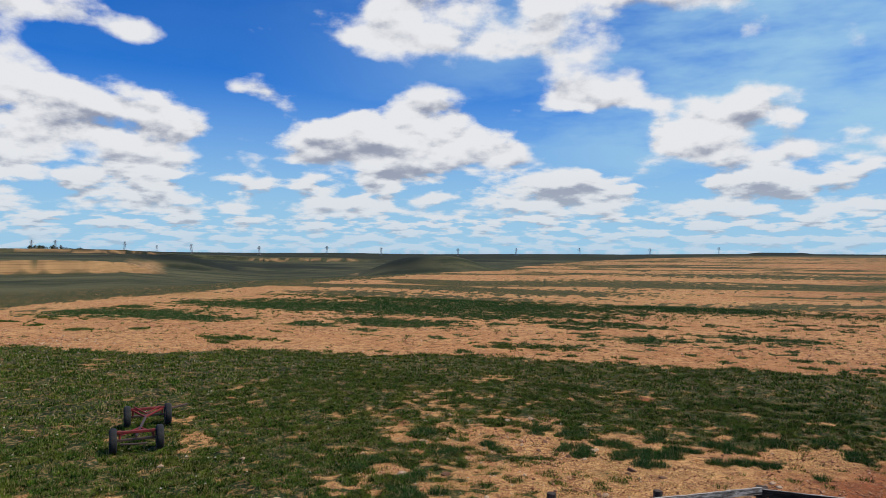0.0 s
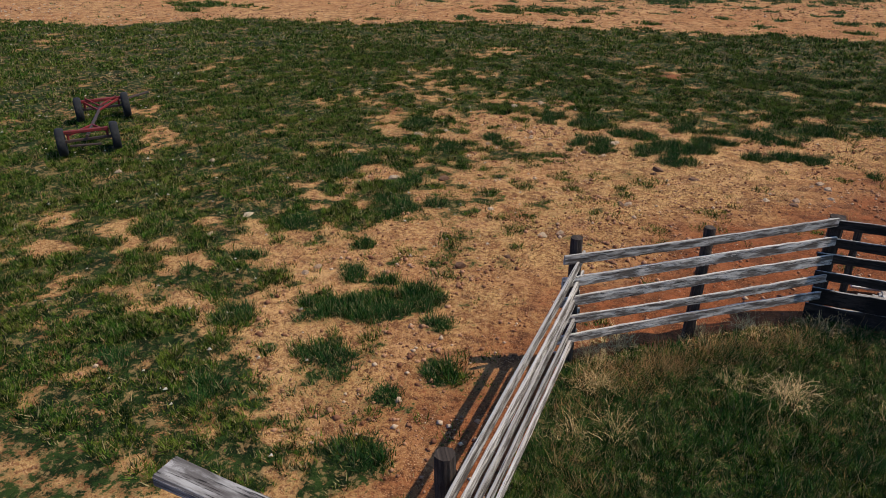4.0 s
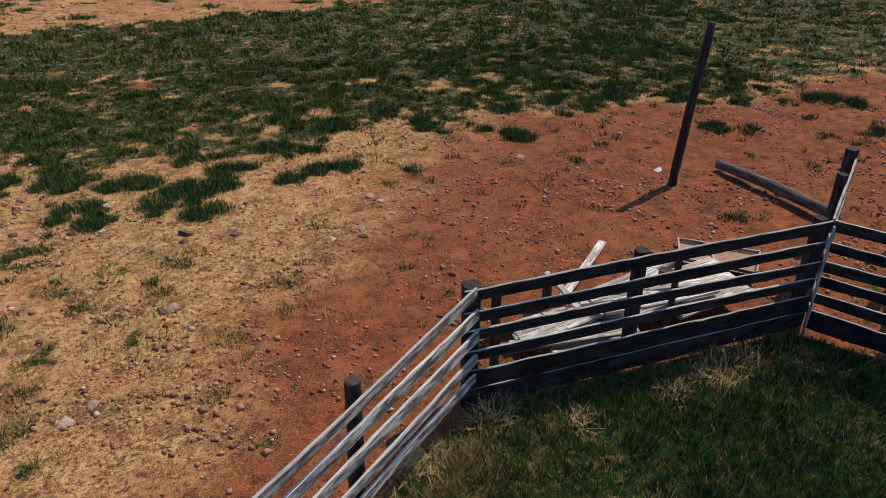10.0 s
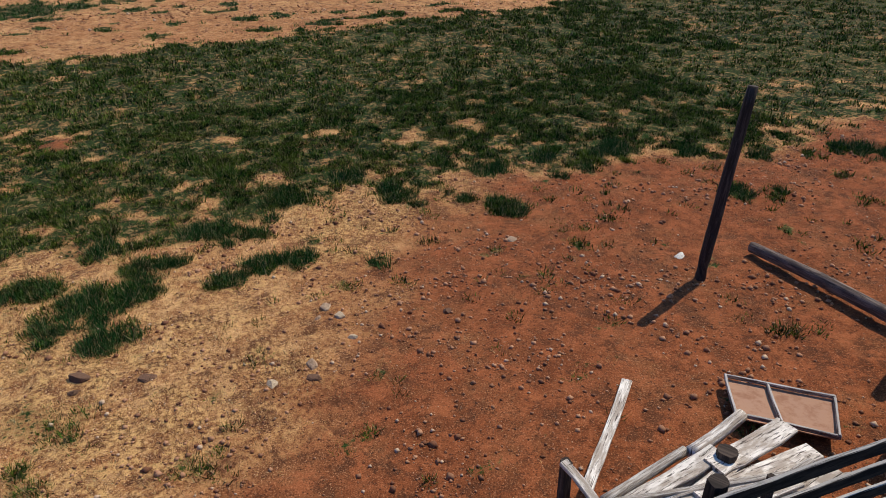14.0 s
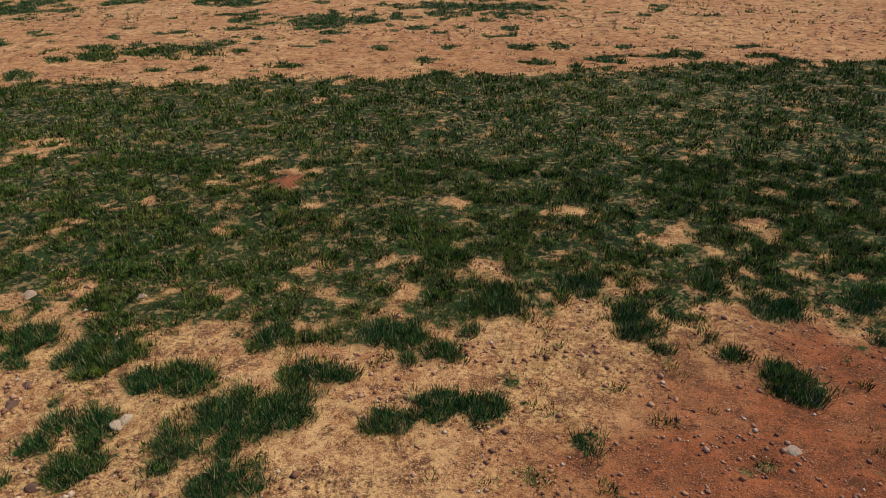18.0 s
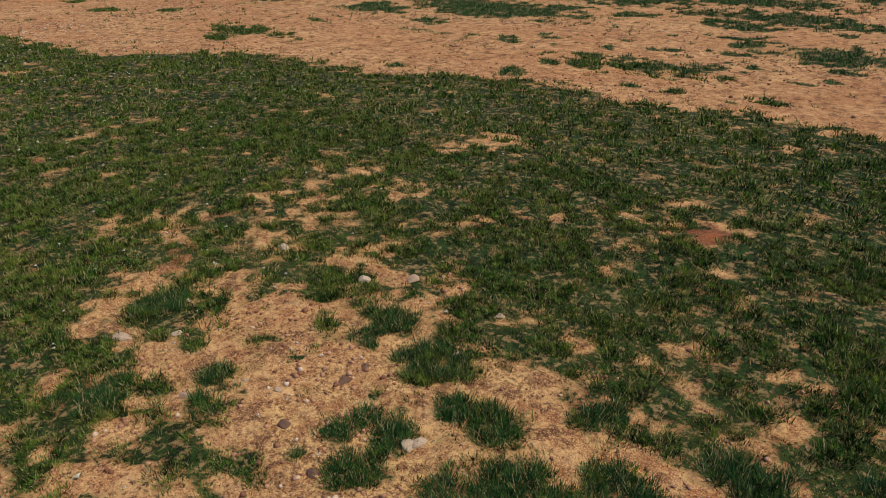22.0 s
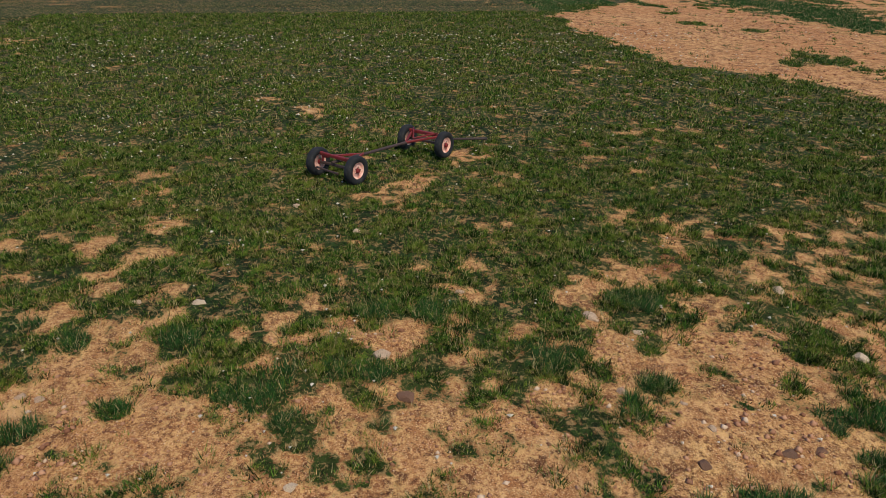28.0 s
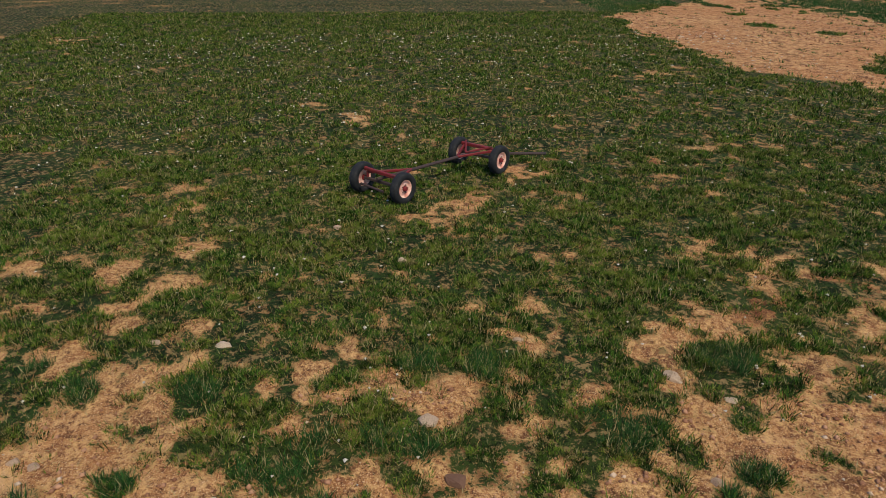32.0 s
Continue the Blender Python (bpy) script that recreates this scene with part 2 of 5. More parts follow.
def blades(a, b, c, name, patchy=1.0):
    """Blades coloured clump by clump: shade painted as dark hearts, olive and bleached clumps."""
    def look_of(k):
        r, p = island(k), pos(k)
        col = k.mix(k.ramp(r, 0.0, 0.8), a, b)
        col = k.mix(k.ramp(k.noise(p, 0.8, 5, 0.6), 0.45, 0.65, 0.0, 0.8), col, c)
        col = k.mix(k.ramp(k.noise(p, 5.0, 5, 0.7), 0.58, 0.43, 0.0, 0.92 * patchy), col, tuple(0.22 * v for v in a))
        col = k.mix(k.ramp(k.noise(p, 8.5, 3, 0.6), 0.52, 0.62, 0.0, 0.6 * patchy), col, tuple(1.25 * v for v in c))
        col = k.mix(k.ramp(k.noise(k.vec("ADD", p, (7.3, 1.9, 0.0)), 3.6, 5, 0.7), 0.57, 0.65, 0.0, 0.6 * patchy), col, (0.25, 0.19, 0.075))
        col = k.mix(k.math("GREATER_THAN", r, 0.9), col, (0.36, 0.29, 0.14))
        return {"Base Color": col}
    return material(name, look_of, 0.85, 0.06)


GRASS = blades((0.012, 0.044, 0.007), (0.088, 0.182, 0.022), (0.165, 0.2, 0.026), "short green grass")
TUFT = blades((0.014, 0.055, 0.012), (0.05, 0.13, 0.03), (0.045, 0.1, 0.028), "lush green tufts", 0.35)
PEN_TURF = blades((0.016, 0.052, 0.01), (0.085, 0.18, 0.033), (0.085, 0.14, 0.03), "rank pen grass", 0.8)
STRAW = blades((0.36, 0.18, 0.068), (0.64, 0.38, 0.165), (0.52, 0.28, 0.11), "dry straw", 0.25)


def wood_look(light, dark, crack, scale=1.0, bleach=0.0):
    def look_of(k):
        o = obj(k)
        rnd = k.n("ShaderNodeObjectInfo").outputs["Random"]
        o = k.vec("ADD", o, k.n("ShaderNodeCombineXYZ", {0: k.math("MULTIPLY", rnd, 31.0), 1: k.math("MULTIPLY", rnd, 17.0), 2: 0.0}).outputs[0])
        u = k.n("ShaderNodeUVMap").outputs[0]
        s = k.vec("MULTIPLY", k.vec("ADD", u, k.n("ShaderNodeCombineXYZ", {0: k.math("MULTIPLY", rnd, 9.0), 1: k.math("MULTIPLY", rnd, 5.0), 2: 0.0}).outputs[0]), (2.4, 34.0, 1.0))
        grain = k.noise(s, 1.0 * scale, 6, 0.65)
        fine = k.noise(k.vec("MULTIPLY", s, (0.9, 3.4, 1.0)), 1.6, 4, 0.7)
        stain = k.noise(k.vec("MULTIPLY", s, (1.2, 0.35, 1.0)), 1.0, 6, 0.72)
        col = k.mix(k.ramp(grain, 0.4, 0.64), dark, light)
        col = k.mix(k.ramp(fine, 0.55, 0.6, 0.0, 0.95), col, crack)
        col = k.mix(k.ramp(stain, 0.54, 0.62, 0.0, 0.7), col, dark)
        # upward faces painted paler, standing in for sun on the top edges
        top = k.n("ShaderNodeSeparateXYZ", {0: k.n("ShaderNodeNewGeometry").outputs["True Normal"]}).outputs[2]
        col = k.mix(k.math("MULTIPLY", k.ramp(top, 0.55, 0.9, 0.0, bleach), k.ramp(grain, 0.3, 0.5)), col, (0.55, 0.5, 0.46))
        tint = k.math("ADD", 0.75, k.math("MULTIPLY", rnd, 0.45))
        col = k.n("ShaderNodeVectorMath", {0: col, 3: tint}, operation="SCALE").outputs[0]
        return {"Base Color": col, "bump": (k.math("ADD", grain, fine), 0.6, 0.006)}
    return look_of


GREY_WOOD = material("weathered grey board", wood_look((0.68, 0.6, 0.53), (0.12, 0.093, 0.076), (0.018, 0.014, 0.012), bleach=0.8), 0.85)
PALE_WOOD = material("sun bleached plank", wood_look((0.8, 0.73, 0.66), (0.36, 0.29, 0.235), (0.07, 0.05, 0.04)), 0.85)
SPLIT_WOOD = material("split grey timber", wood_look((0.46, 0.42, 0.39), (0.13, 0.11, 0.1), (0.02, 0.017, 0.016)), 0.9)
# shade of the unlit panels is painted into this board colour
SHADE_WOOD = material("board with painted shade", wood_look((0.065, 0.047, 0.036), (0.017, 0.012, 0.0095), (0.009, 0.007, 0.006), bleach=0.85), 0.9)
POST_WOOD = material("dark old post", wood_look((0.1, 0.07, 0.054), (0.034, 0.024, 0.019), (0.018, 0.014, 0.012)), 0.9)
LOG_WOOD = material("brown log", wood_look((0.27, 0.2, 0.16), (0.1, 0.07, 0.058), (0.03, 0.022, 0.018)), 0.9)


def stone_look(a, b):
    def look_of(k):
        r = k.n("ShaderNodeObjectInfo").outputs["Random"]
        col = k.mix(r, a, b)
        n = k.noise(obj(k), 9, 6, 0.65)
        col = k.mix(k.ramp(n, 0.45, 0.7, 0.0, 0.7), col, (0.2, 0.11, 0.07))
        return {"Base Color": col, "bump": (n, 0.7, 0.02)}
    return look_of


STONE = material("pale sandstone", stone_look((0.56, 0.43, 0.29), (0.42, 0.27, 0.17)))
CLOD = material("dark earth clod", stone_look((0.12, 0.065, 0.04), (0.17, 0.085, 0.05)))
WHITE_STONE = material("white stone", stone_look((0.75, 0.72, 0.66), (0.7, 0.66, 0.6)))


def gravel_look(k):
    r = island(k)
    col = k.mix(k.ramp(r, 0.0, 1.0), (0.2, 0.08, 0.04), (0.52, 0.27, 0.15))
    col = k.mix(k.math("GREATER_THAN", r, 0.92), col, (0.6, 0.42, 0.28))
    return {"Base Color": col}


GRAVEL = material("loose gravel", gravel_look)


def paint(name, base, worn, rough=0.6, metal=0.0):
    def look_of(k):
        n = k.noise(obj(k), 6, 6, 0.65)
        return {"Base Color": k.mix(k.ramp(n, 0.45, 0.68), base, worn), "Metallic": metal, "bump": (n, 0.25, 0.004)}
    return material(name, look_of, rough, 0.4)


RED_STEEL = paint("faded red steel", (0.2, 0.018, 0.018), (0.09, 0.018, 0.014))
DARK_STEEL = paint("rusty dark steel", (0.06, 0.035, 0.028), (0.035, 0.026, 0.024))
RUBBER = paint("cracked black rubber", (0.012, 0.012, 0.013), (0.03, 0.028, 0.026), 0.85)
RIM_PAINT = paint("pale faded rim", (0.85, 0.52, 0.4), (0.6, 0.2, 0.13), 0.55)
GALVANISED = paint("grey galvanised steel", (0.22, 0.23, 0.25), (0.12, 0.12, 0.13), 0.6)
TREE_LEAF = blades((0.012, 0.022, 0.008), (0.03, 0.045, 0.015), (0.02, 0.03, 0.012), "far foliage")
PLY = paint("dusty plywood", (0.4, 0.22, 0.14), (0.3, 0.14, 0.08), 0.9)


# ---- mesh helpers ----
def thing(name, base, label, category, group="", kind=""):
    ob = new(name)
    ob.empty_display_size = 0.2
    ob.location = base
    tagged(ob, label, category, group, kind)
    return ob


def place_of(ob):
    p = Vector(ob.location)
    while ob.parent:
        ob = ob.parent
        p += Vector(ob.location)
    return p


def part(name, bm, mat, parent=None, label="", smooth=False):
    me = bpy.data.meshes.new(name)
    if parent is not None:
        bmesh.ops.translate(bm, verts=bm.verts, vec=-place_of(parent))
    bm.to_mesh(me)
    bm.free()
    if smooth:
        me.polygons.foreach_set("use_smooth", [True] * len(me.polygons))
    me.materials.append(mat)
    ob = new(name, me)
    ob.parent = parent
    if label:
        tagged(ob, label)
    return ob


def solo(name, bm, mat, base, label, category, group="", kind="", smooth=False):
    """A thing of one mesh, with its origin at base."""
    bmesh.ops.translate(bm, verts=bm.verts, vec=-Vector(base))
    ob = part(name, bm, mat, None, "", smooth)
    ob.location = base
    return tagged(ob, label, category, group, kind)


def sweep(bm, path, rings, uv_scale=1.0, cap=True):
    """Skin closed rings (lists of 2D offsets in the frame across the path) along a path of points; writes UVs along the grain."""
    uvl = bm.loops.layers.uv.verify()
    made, run = [], 0.0
    for i, p in enumerate(path):
        a, b = path[max(i - 1, 0)], path[min(i + 1, len(path) - 1)]
        f = (b - a).normalized()
        side = f.cross(Vector((0, 0, 1)))
        side = side.normalized() if side.length > 0.05 else Vector((1, 0, 0))
        up = side.cross(f)
        ring = rings[i]
        if i:
            run += (p - path[i - 1]).length
        made.append(([bm.verts.new(p + side * x + up * y) for x, y in ring], run))
    n = len(made[0][0])
    girth = [j / n * 0.4 for j in range(n + 1)]
    for (r0, u0), (r1, u1) in zip(made, made[1:]):
        for j in range(n):
            f = bm.faces.new((r0[j], r0[(j + 1) % n], r1[(j + 1) % n], r1[j]))
            for loop, uv in zip(f.loops, ((u0, girth[j]), (u0, girth[j + 1]), (u1, girth[j + 1]), (u1, girth[j]))):
                loop[uvl].uv = uv
    if cap:
        for ring, flip in ((made[0][0], True), (made[-1][0], False)):
            f = bm.faces.new(ring[::-1] if flip else ring)
            for loop in f.loops:
                loop[uvl].uv = (loop.vert.co.z * 0.3, loop.vert.co.x * 0.3 + loop.vert.co.y * 0.2)
    bmesh.ops.recalc_face_normals(bm, faces=bm.faces)
    return bm


def board(a, b, width, thick, rng, upright=True, segs=9, warp=0.008, ragged=0.02, bm=None):
    """A worn sawn board from a to b; upright boards stand on edge."""
    bm = bm or bmesh.new()
    a, b = Vector(a), Vector(b)
    f = (b - a).normalized()
    a = a - f * rng.uniform(0, ragged)
    b = b + f * rng.uniform(0, ragged)
    hx, hy = (thick / 2, width / 2) if upright else (width / 2, thick / 2)
    c = min(hx, hy) * 0.35
    path, rings = [], []
    p1, p2 = rng.uniform(0, 6), rng.uniform(0, 6)
    for i in range(segs + 1):
        u = i / segs
        off = Vector((0, 0, math.sin(u * 3.1 + p1) * warp)) + f.cross(Vector((0, 0, 1))) * math.sin(u * 4 + p2) * warp
        path.append(a.lerp(b, u) + off)
        kx, ky = hx * rng.uniform(0.9, 1.05), hy * rng.uniform(0.9, 1.04)
        j = [rng.uniform(-1, 1) * c * 0.5 for _ in range(8)]
        rings.append([(-kx + c, -ky + j[0]), (kx - c, -ky + j[1]), (kx + j[2] * 0.3, -ky + c), (kx, ky - c + j[3]), (kx - c, ky + j[4] * 0.6), (-kx + c, ky + j[5] * 0.6), (-kx, ky - c + j[6]), (-kx + j[7] * 0.3, -ky + c)])
    return sweep(bm, path, rings)


def round_log(a, b, r0, r1, rng, sides=10, segs=8, warp=0.02, bm=None):
    bm = bm or bmesh.new()
    a, b = Vector(a), Vector(b)
    path, rings = [], []
    lump = [rng.uniform(0.9, 1.1) for _ in range(sides)]
    p1, p2 = rng.uniform(0, 6), rng.uniform(0, 6)
    f = (b - a).normalized()
    s = f.orthogonal().normalized()
    for i in range(segs + 1):
        u = i / segs
        path.append(a.lerp(b, u) + s * math.sin(u * 3.3 + p1) * warp + f.cross(s) * math.sin(u * 2.6 + p2) * warp)
        r = r0 + (r1 - r0) * u
        rings.append([(math.cos(q * 2 * math.pi / sides) * r * lump[q] * rng.uniform(0.95, 1.05), math.sin(q * 2 * math.pi / sides) * r * lump[q] * rng.uniform(0.95, 1.05)) for q in range(sides)])
    return sweep(bm, path, rings)


def rod(a, b, r, bm=None, sides=8):
    bm = bm or bmesh.new()
    ring = [[(math.cos(q * 2 * math.pi / sides) * r, math.sin(q * 2 * math.pi / sides) * r) for q in range(sides)]]
    return sweep(bm, [Vector(a), Vector(b)], ring * 2)


# ---- lie of the land and its cover ----
def smooth(a, b, x):
    t = np.clip((x - a) / (b - a), 0, 1)
    return t * t * (3 - 2 * t)


GRID_RNG = np.random.default_rng(7)
LATTICE = GRID_RNG.random((256, 256))


def value_noise(x, y, scale):
    u, v = np.asarray(x) / scale + 61.3, np.asarray(y) / scale + 17.9
    i, j = np.floor(u).astype(int), np.floor(v).astype(int)
    fu, fv = u - i, v - j
    fu, fv = fu * fu * (3 - 2 * fu), fv * fv * (3 - 2 * fv)
    q = lambda a, b: LATTICE[a % 256, b % 256]
    return (q(i, j) * (1 - fu) + q(i + 1, j) * fu) * (1 - fv) + (q(i, j + 1) * (1 - fu) + q(i + 1, j + 1) * fu) * fv


def fractal(x, y, scale, octaves=4):
    out, amp, tot = 0.0, 1.0, 0.0
    for o in range(octaves):
        out = out + amp * value_noise(np.asarray(x) + 13.7 * o, np.asarray(y) - 9.1 * o, scale / 2 ** o)
        tot += amp
        amp *= 0.55
    return out / tot


def heading(x, y):
    """Bearing from the start as the tangent to the right of the first view, and the distance ahead."""
    s, c = math.sin(radians(23.9)), math.cos(radians(23.9))
    ahead, right = -s * x + c * y, c * x + s * y
    return right / np.maximum(ahead, 1e-3), ahead


def land(x, y):
    """Height of the ground."""
    x, y = np.asarray(x, float), np.asarray(y, float)
    r = np.hypot(x, y)
    h = -0.22 * smooth(6, 14, np.hypot(x + 2, y - 9))
    h = h + 0.05 * (fractal(x, y, 3.0, 3) - 0.5) * smooth(2, 9, np.hypot(x + 2, y - 9)) + 0.25 * (fractal(x, y, 30, 3) - 0.5) * smooth(20, 90, r)
    u, ahead = heading(x, y)
    u = np.where(ahead > 1, u, np.sign(u) * 9)
    # the field's brow, past which the valley opens
    brow = np.interp(u, (-0.66, -0.42, -0.3, -0.1, 0.08, 0.17, 0.25, 0.33, 0.5, 0.62, 3), (95, 110, 135, 165, 215, 370, 540, 780, 1500, 1300, 1300))
    past = np.maximum(r - brow, 0)
    depth = np.interp(u, (-0.7, -0.45, -0.25, 0.1, 0.25, 0.45, 0.7), (-5.5, -7, -20, -20, -22, -10, -8))
    h = h + depth * (1 - np.exp(-past / np.interp(u, (-0.6, -0.4, 0.1, 0.4), (170, 260, 420, 500))))
    n1 = fractal(x, y, 60, 4) - 0.5
    n2 = fractal(x, y, 260, 4) - 0.5
    # ochre bluff and its grassy shoulder
    n3 = fractal(x, y, 13, 3) - 0.5
    edge = 350 + 40 * n1 + 26 * n3 + 420 * np.maximum(u + 0.5, 0)
    bluff = smooth(0, 14, r - edge) * np.interp(u + 0.03 * n1, (-0.56, -0.5, -0.46, -0.42, -0.39), (1.0, 0.92, 0.8, 0.45, 0.0))
    h = h + bluff * 6.0
    # dark hill behind it
    h = h + 11 * smooth(0, 150, r - 640 - 60 * n1) * smooth(-0.29, -0.37, u + 0.03 * n1) * smooth(-0.5, -0.45, u) * smooth(1500, 900, r) * (1 - 0.9 * np.minimum(bluff, 1))
    # lone hill ahead
    hill = np.exp(-(np.abs((u + 0.02) / 0.085) ** 3)) * np.exp(-(((r - 520) / 80.0) ** 2))
    h = h + 13.5 * hill * (1 + 0.25 * n1)
    # far mesas and plateau
    mesa = smooth(0, 45, r - 1640 - 260 * n2 - 160 * n1) * smooth(-0.02, -0.16, u + 0.03 * n1)
    h = h + 8.5 * mesa
    h = h + smooth(2000, 2700, r) * np.interp(u, (-0.65, -0.4, -0.25, 0.0, 0.2, 0.6), (-5, -3, 2, 6, 11, 4))
    knoll = smooth(0.425, 0.445, u) * smooth(0.525, 0.505, u) * smooth(1900, 2150, r)
    return h + knoll * 7


# field edges: places along x and the y of each edge
FAR_EDGE = ((-90, 10), (-54, 28), (-41, 28), (-31, 29.2), (-29, 32.3), (-24, 34.5), (-19.5, 34.4), (-15, 36.8), (-10, 36.7), (-5, 37.3), (0, 38), (4, 38.3), (8, 39.4), (12, 39), (17, 40.4), (20, 44), (27, 54), (45, 85))
NEAR_EDGE = ((-9, 22.4), (-6.3, 22.6), (-3.5, 22.5), (-2.7, 22.2), (-0.1, 22.3), (0.5, 23.4), (1.7, 23.5), (2.4, 22.8), (3, 22.6), (3.8, 23.8), (5, 23.7), (5.6, 23), (7, 22.8), (8.6, 22.9), (9.8, 22.4), (12.7, 23), (17.5, 23.1), (30, 25.5))
WEST_EDGE = ((-30, -9), (5, -5.2), (7.6, -4.9), (8.5, -5.7), (9.2, -7.1), (9.8, -8), (11, -8.3), (12, -8.3), (12.9, -7.9), (13.5, -6.8), (14.5, -6.2), (15.8, -6.2), (16.6, -6.5), (17.8, -6.3), (18.6, -5.8), (19.5, -7), (20, -7.6), (20.9, -8.2), (21.7, -8.8), (22.5, -7.4), (24, -7.2))
RED_EDGE = ((-30, -4.2), (8.5, -4.1), (10.3, -4.3), (12.3, -3.9), (13.2, -3.3), (14.5, -2.6), (15.7, -2.5), (16.7, -1.4), (18.5, 0.4), (19.3, 1.2), (20.7, 1.6), (21.9, 3.6), (23.5, 5))
DRY_WEST = ((10, -40), (28, -50), (47, -69), (66, -71), (110, -74), (142, -75), (200, -80), (400, -120))
# bare spots in the turf: x, y, radius
BARE_1 = ((-39.9, -2.5, 0.89), (-25.3, 12.2, 0.39), (-23.4, 13.8, 0.66), (-19.0, 22.1, 0.45), (-18.2, 18.6, 0.54), (-17.0, 29.5, 0.39), (-16.1, 16.9, 0.47), (-15.8, 10.8, 0.41), (-15.4, 16.1, 0.45), (-14.6, 17.3, 0.34), (-13.6, 11.7, 0.33), (-13.3, 22.2, 0.57), (-12.8, 9.0, 0.38), (-12.6, 10.7, 0.31), (-12.4, 10.6, 0.37), (-12.3, 26.7, 0.84), (-12.2, 12.0, 0.32), (-11.9, 23.2, 0.55), (-11.8, 21.7, 0.45), (-11.4, 24.5, 0.87), (-11.3, 9.6, 0.25), (-11.3, 23.5, 0.39), (-11.3, 11.4, 0.25), (-11.3, 17.3, 0.38), (-11.1, 30.5, 0.87), (-10.9, 20.5, 0.36), (-10.9, 20.1, 0.39), (-10.8, 12.6, 0.29), (-10.8, 21.3, 0.3), (-10.7, 19.6, 0.28), (-10.6, 20.0, 0.39), (-10.4, 11.6, 0.26), (-10.3, 26.6, 0.35))
BARE_2 = ((-10.3, 17.8, 0.32), (-10.3, 23.3, 0.51), (-10.1, 15.3, 0.33), (-9.9, 11.1, 0.36), (-9.9, 19.2, 0.23), (-9.9, 21.3, 0.51), (-9.6, 21.4, 0.41), (-9.4, 14.5, 0.28), (-9.4, 12.7, 0.18), (-9.2, 14.2, 0.18), (-9.1, 17.4, 0.27), (-9.0, 15.6, 0.3), (-9.0, 19.6, 0.46), (-9.0, 16.4, 0.28), (-8.9, 14.6, 0.2), (-8.9, 15.0, 0.17), (-8.9, 18.2, 0.25), (-8.9, 12.3, 0.42), (-8.8, 12.0, 0.46), (-8.8, 16.4, 0.29), (-8.7, 9.9, 0.44), (-8.6, 23.5, 0.52), (-8.5, 8.1, 0.38), (-8.5, 24.2, 0.44), (-8.4, 17.5, 0.36), (-8.3, 14.4, 0.3), (-8.3, 25.5, 0.37), (-8.2, 18.0, 0.18), (-8.2, 17.4, 0.26), (-8.2, 21.2, 0.55), (-8.1, 9.8, 0.31), (-8.1, 26.4, 0.18), (-8.0, 26.3, 0.24))
BARE_3 = ((-7.9, 13.1, 0.31), (-7.9, 12.1, 0.5), (-7.8, 21.6, 0.43), (-7.7, 19.5, 0.27), (-7.7, 10.3, 0.32), (-7.7, 7.8, 0.26), (-7.7, 18.9, 0.21), (-7.5, 11.7, 0.37), (-7.4, 11.4, 0.34), (-7.4, 17.5, 0.24), (-7.4, 18.6, 0.27), (-7.3, 12.5, 0.23), (-7.1, 15.7, 0.35), (-7.1, 21.4, 0.96), (-7.1, 17.8, 0.25), (-7.0, 13.8, 0.35), (-7.0, 15.5, 0.35), (-7.0, 9.3, 0.24), (-6.8, 12.4, 0.34), (-6.8, 13.1, 0.5), (-6.8, 23.4, 0.77), (-6.8, 20.7, 0.9), (-6.8, 27.5, 0.19), (-6.7, 16.7, 0.55), (-6.3, 8.7, 0.25), (-6.3, 21.3, 0.64), (-6.2, 7.0, 0.28), (-6.2, 26.5, 0.26), (-6.1, 17.7, 0.42), (-6.1, 19.6, 0.44), (-5.7, 20.5, 0.44), (-5.6, 28.6, 0.23), (-5.5, 19.6, 0.48))
BARE_4 = ((-5.3, 18.5, 0.48), (-5.3, 23.6, 0.22), (-5.0, 30.0, 0.3), (-4.9, 22.0, 0.41), (-4.9, 24.0, 0.17), (-4.8, 26.1, 0.29), (-4.6, 34.9, 0.27), (-4.3, 24.0, 0.22), (-4.3, 28.7, 0.57), (-4.1, 22.2, 0.42), (-3.8, 24.0, 0.26), (-3.6, 22.2, 0.24), (-3.5, 23.4, 0.19), (-3.1, 24.2, 0.22), (-2.8, 30.6, 0.33), (-2.5, 24.8, 0.25), (-2.0, 23.6, 0.16), (-1.4, 25.0, 0.22), (-1.0, 24.0, 0.29), (-0.4, 27.4, 0.27), (0.2, 24.9, 0.23), (1.6, 27.0, 0.2), (1.9, 25.3, 0.39), (2.2, 27.0, 0.31), (2.6, 24.2, 0.27), (3.7, 24.1, 0.23), (3.8, 25.9, 0.36), (5.6, 26.6, 0.23), (8.8, 32.8, 0.4))
BARE = BARE_1 + BARE_2 + BARE_3 + BARE_4
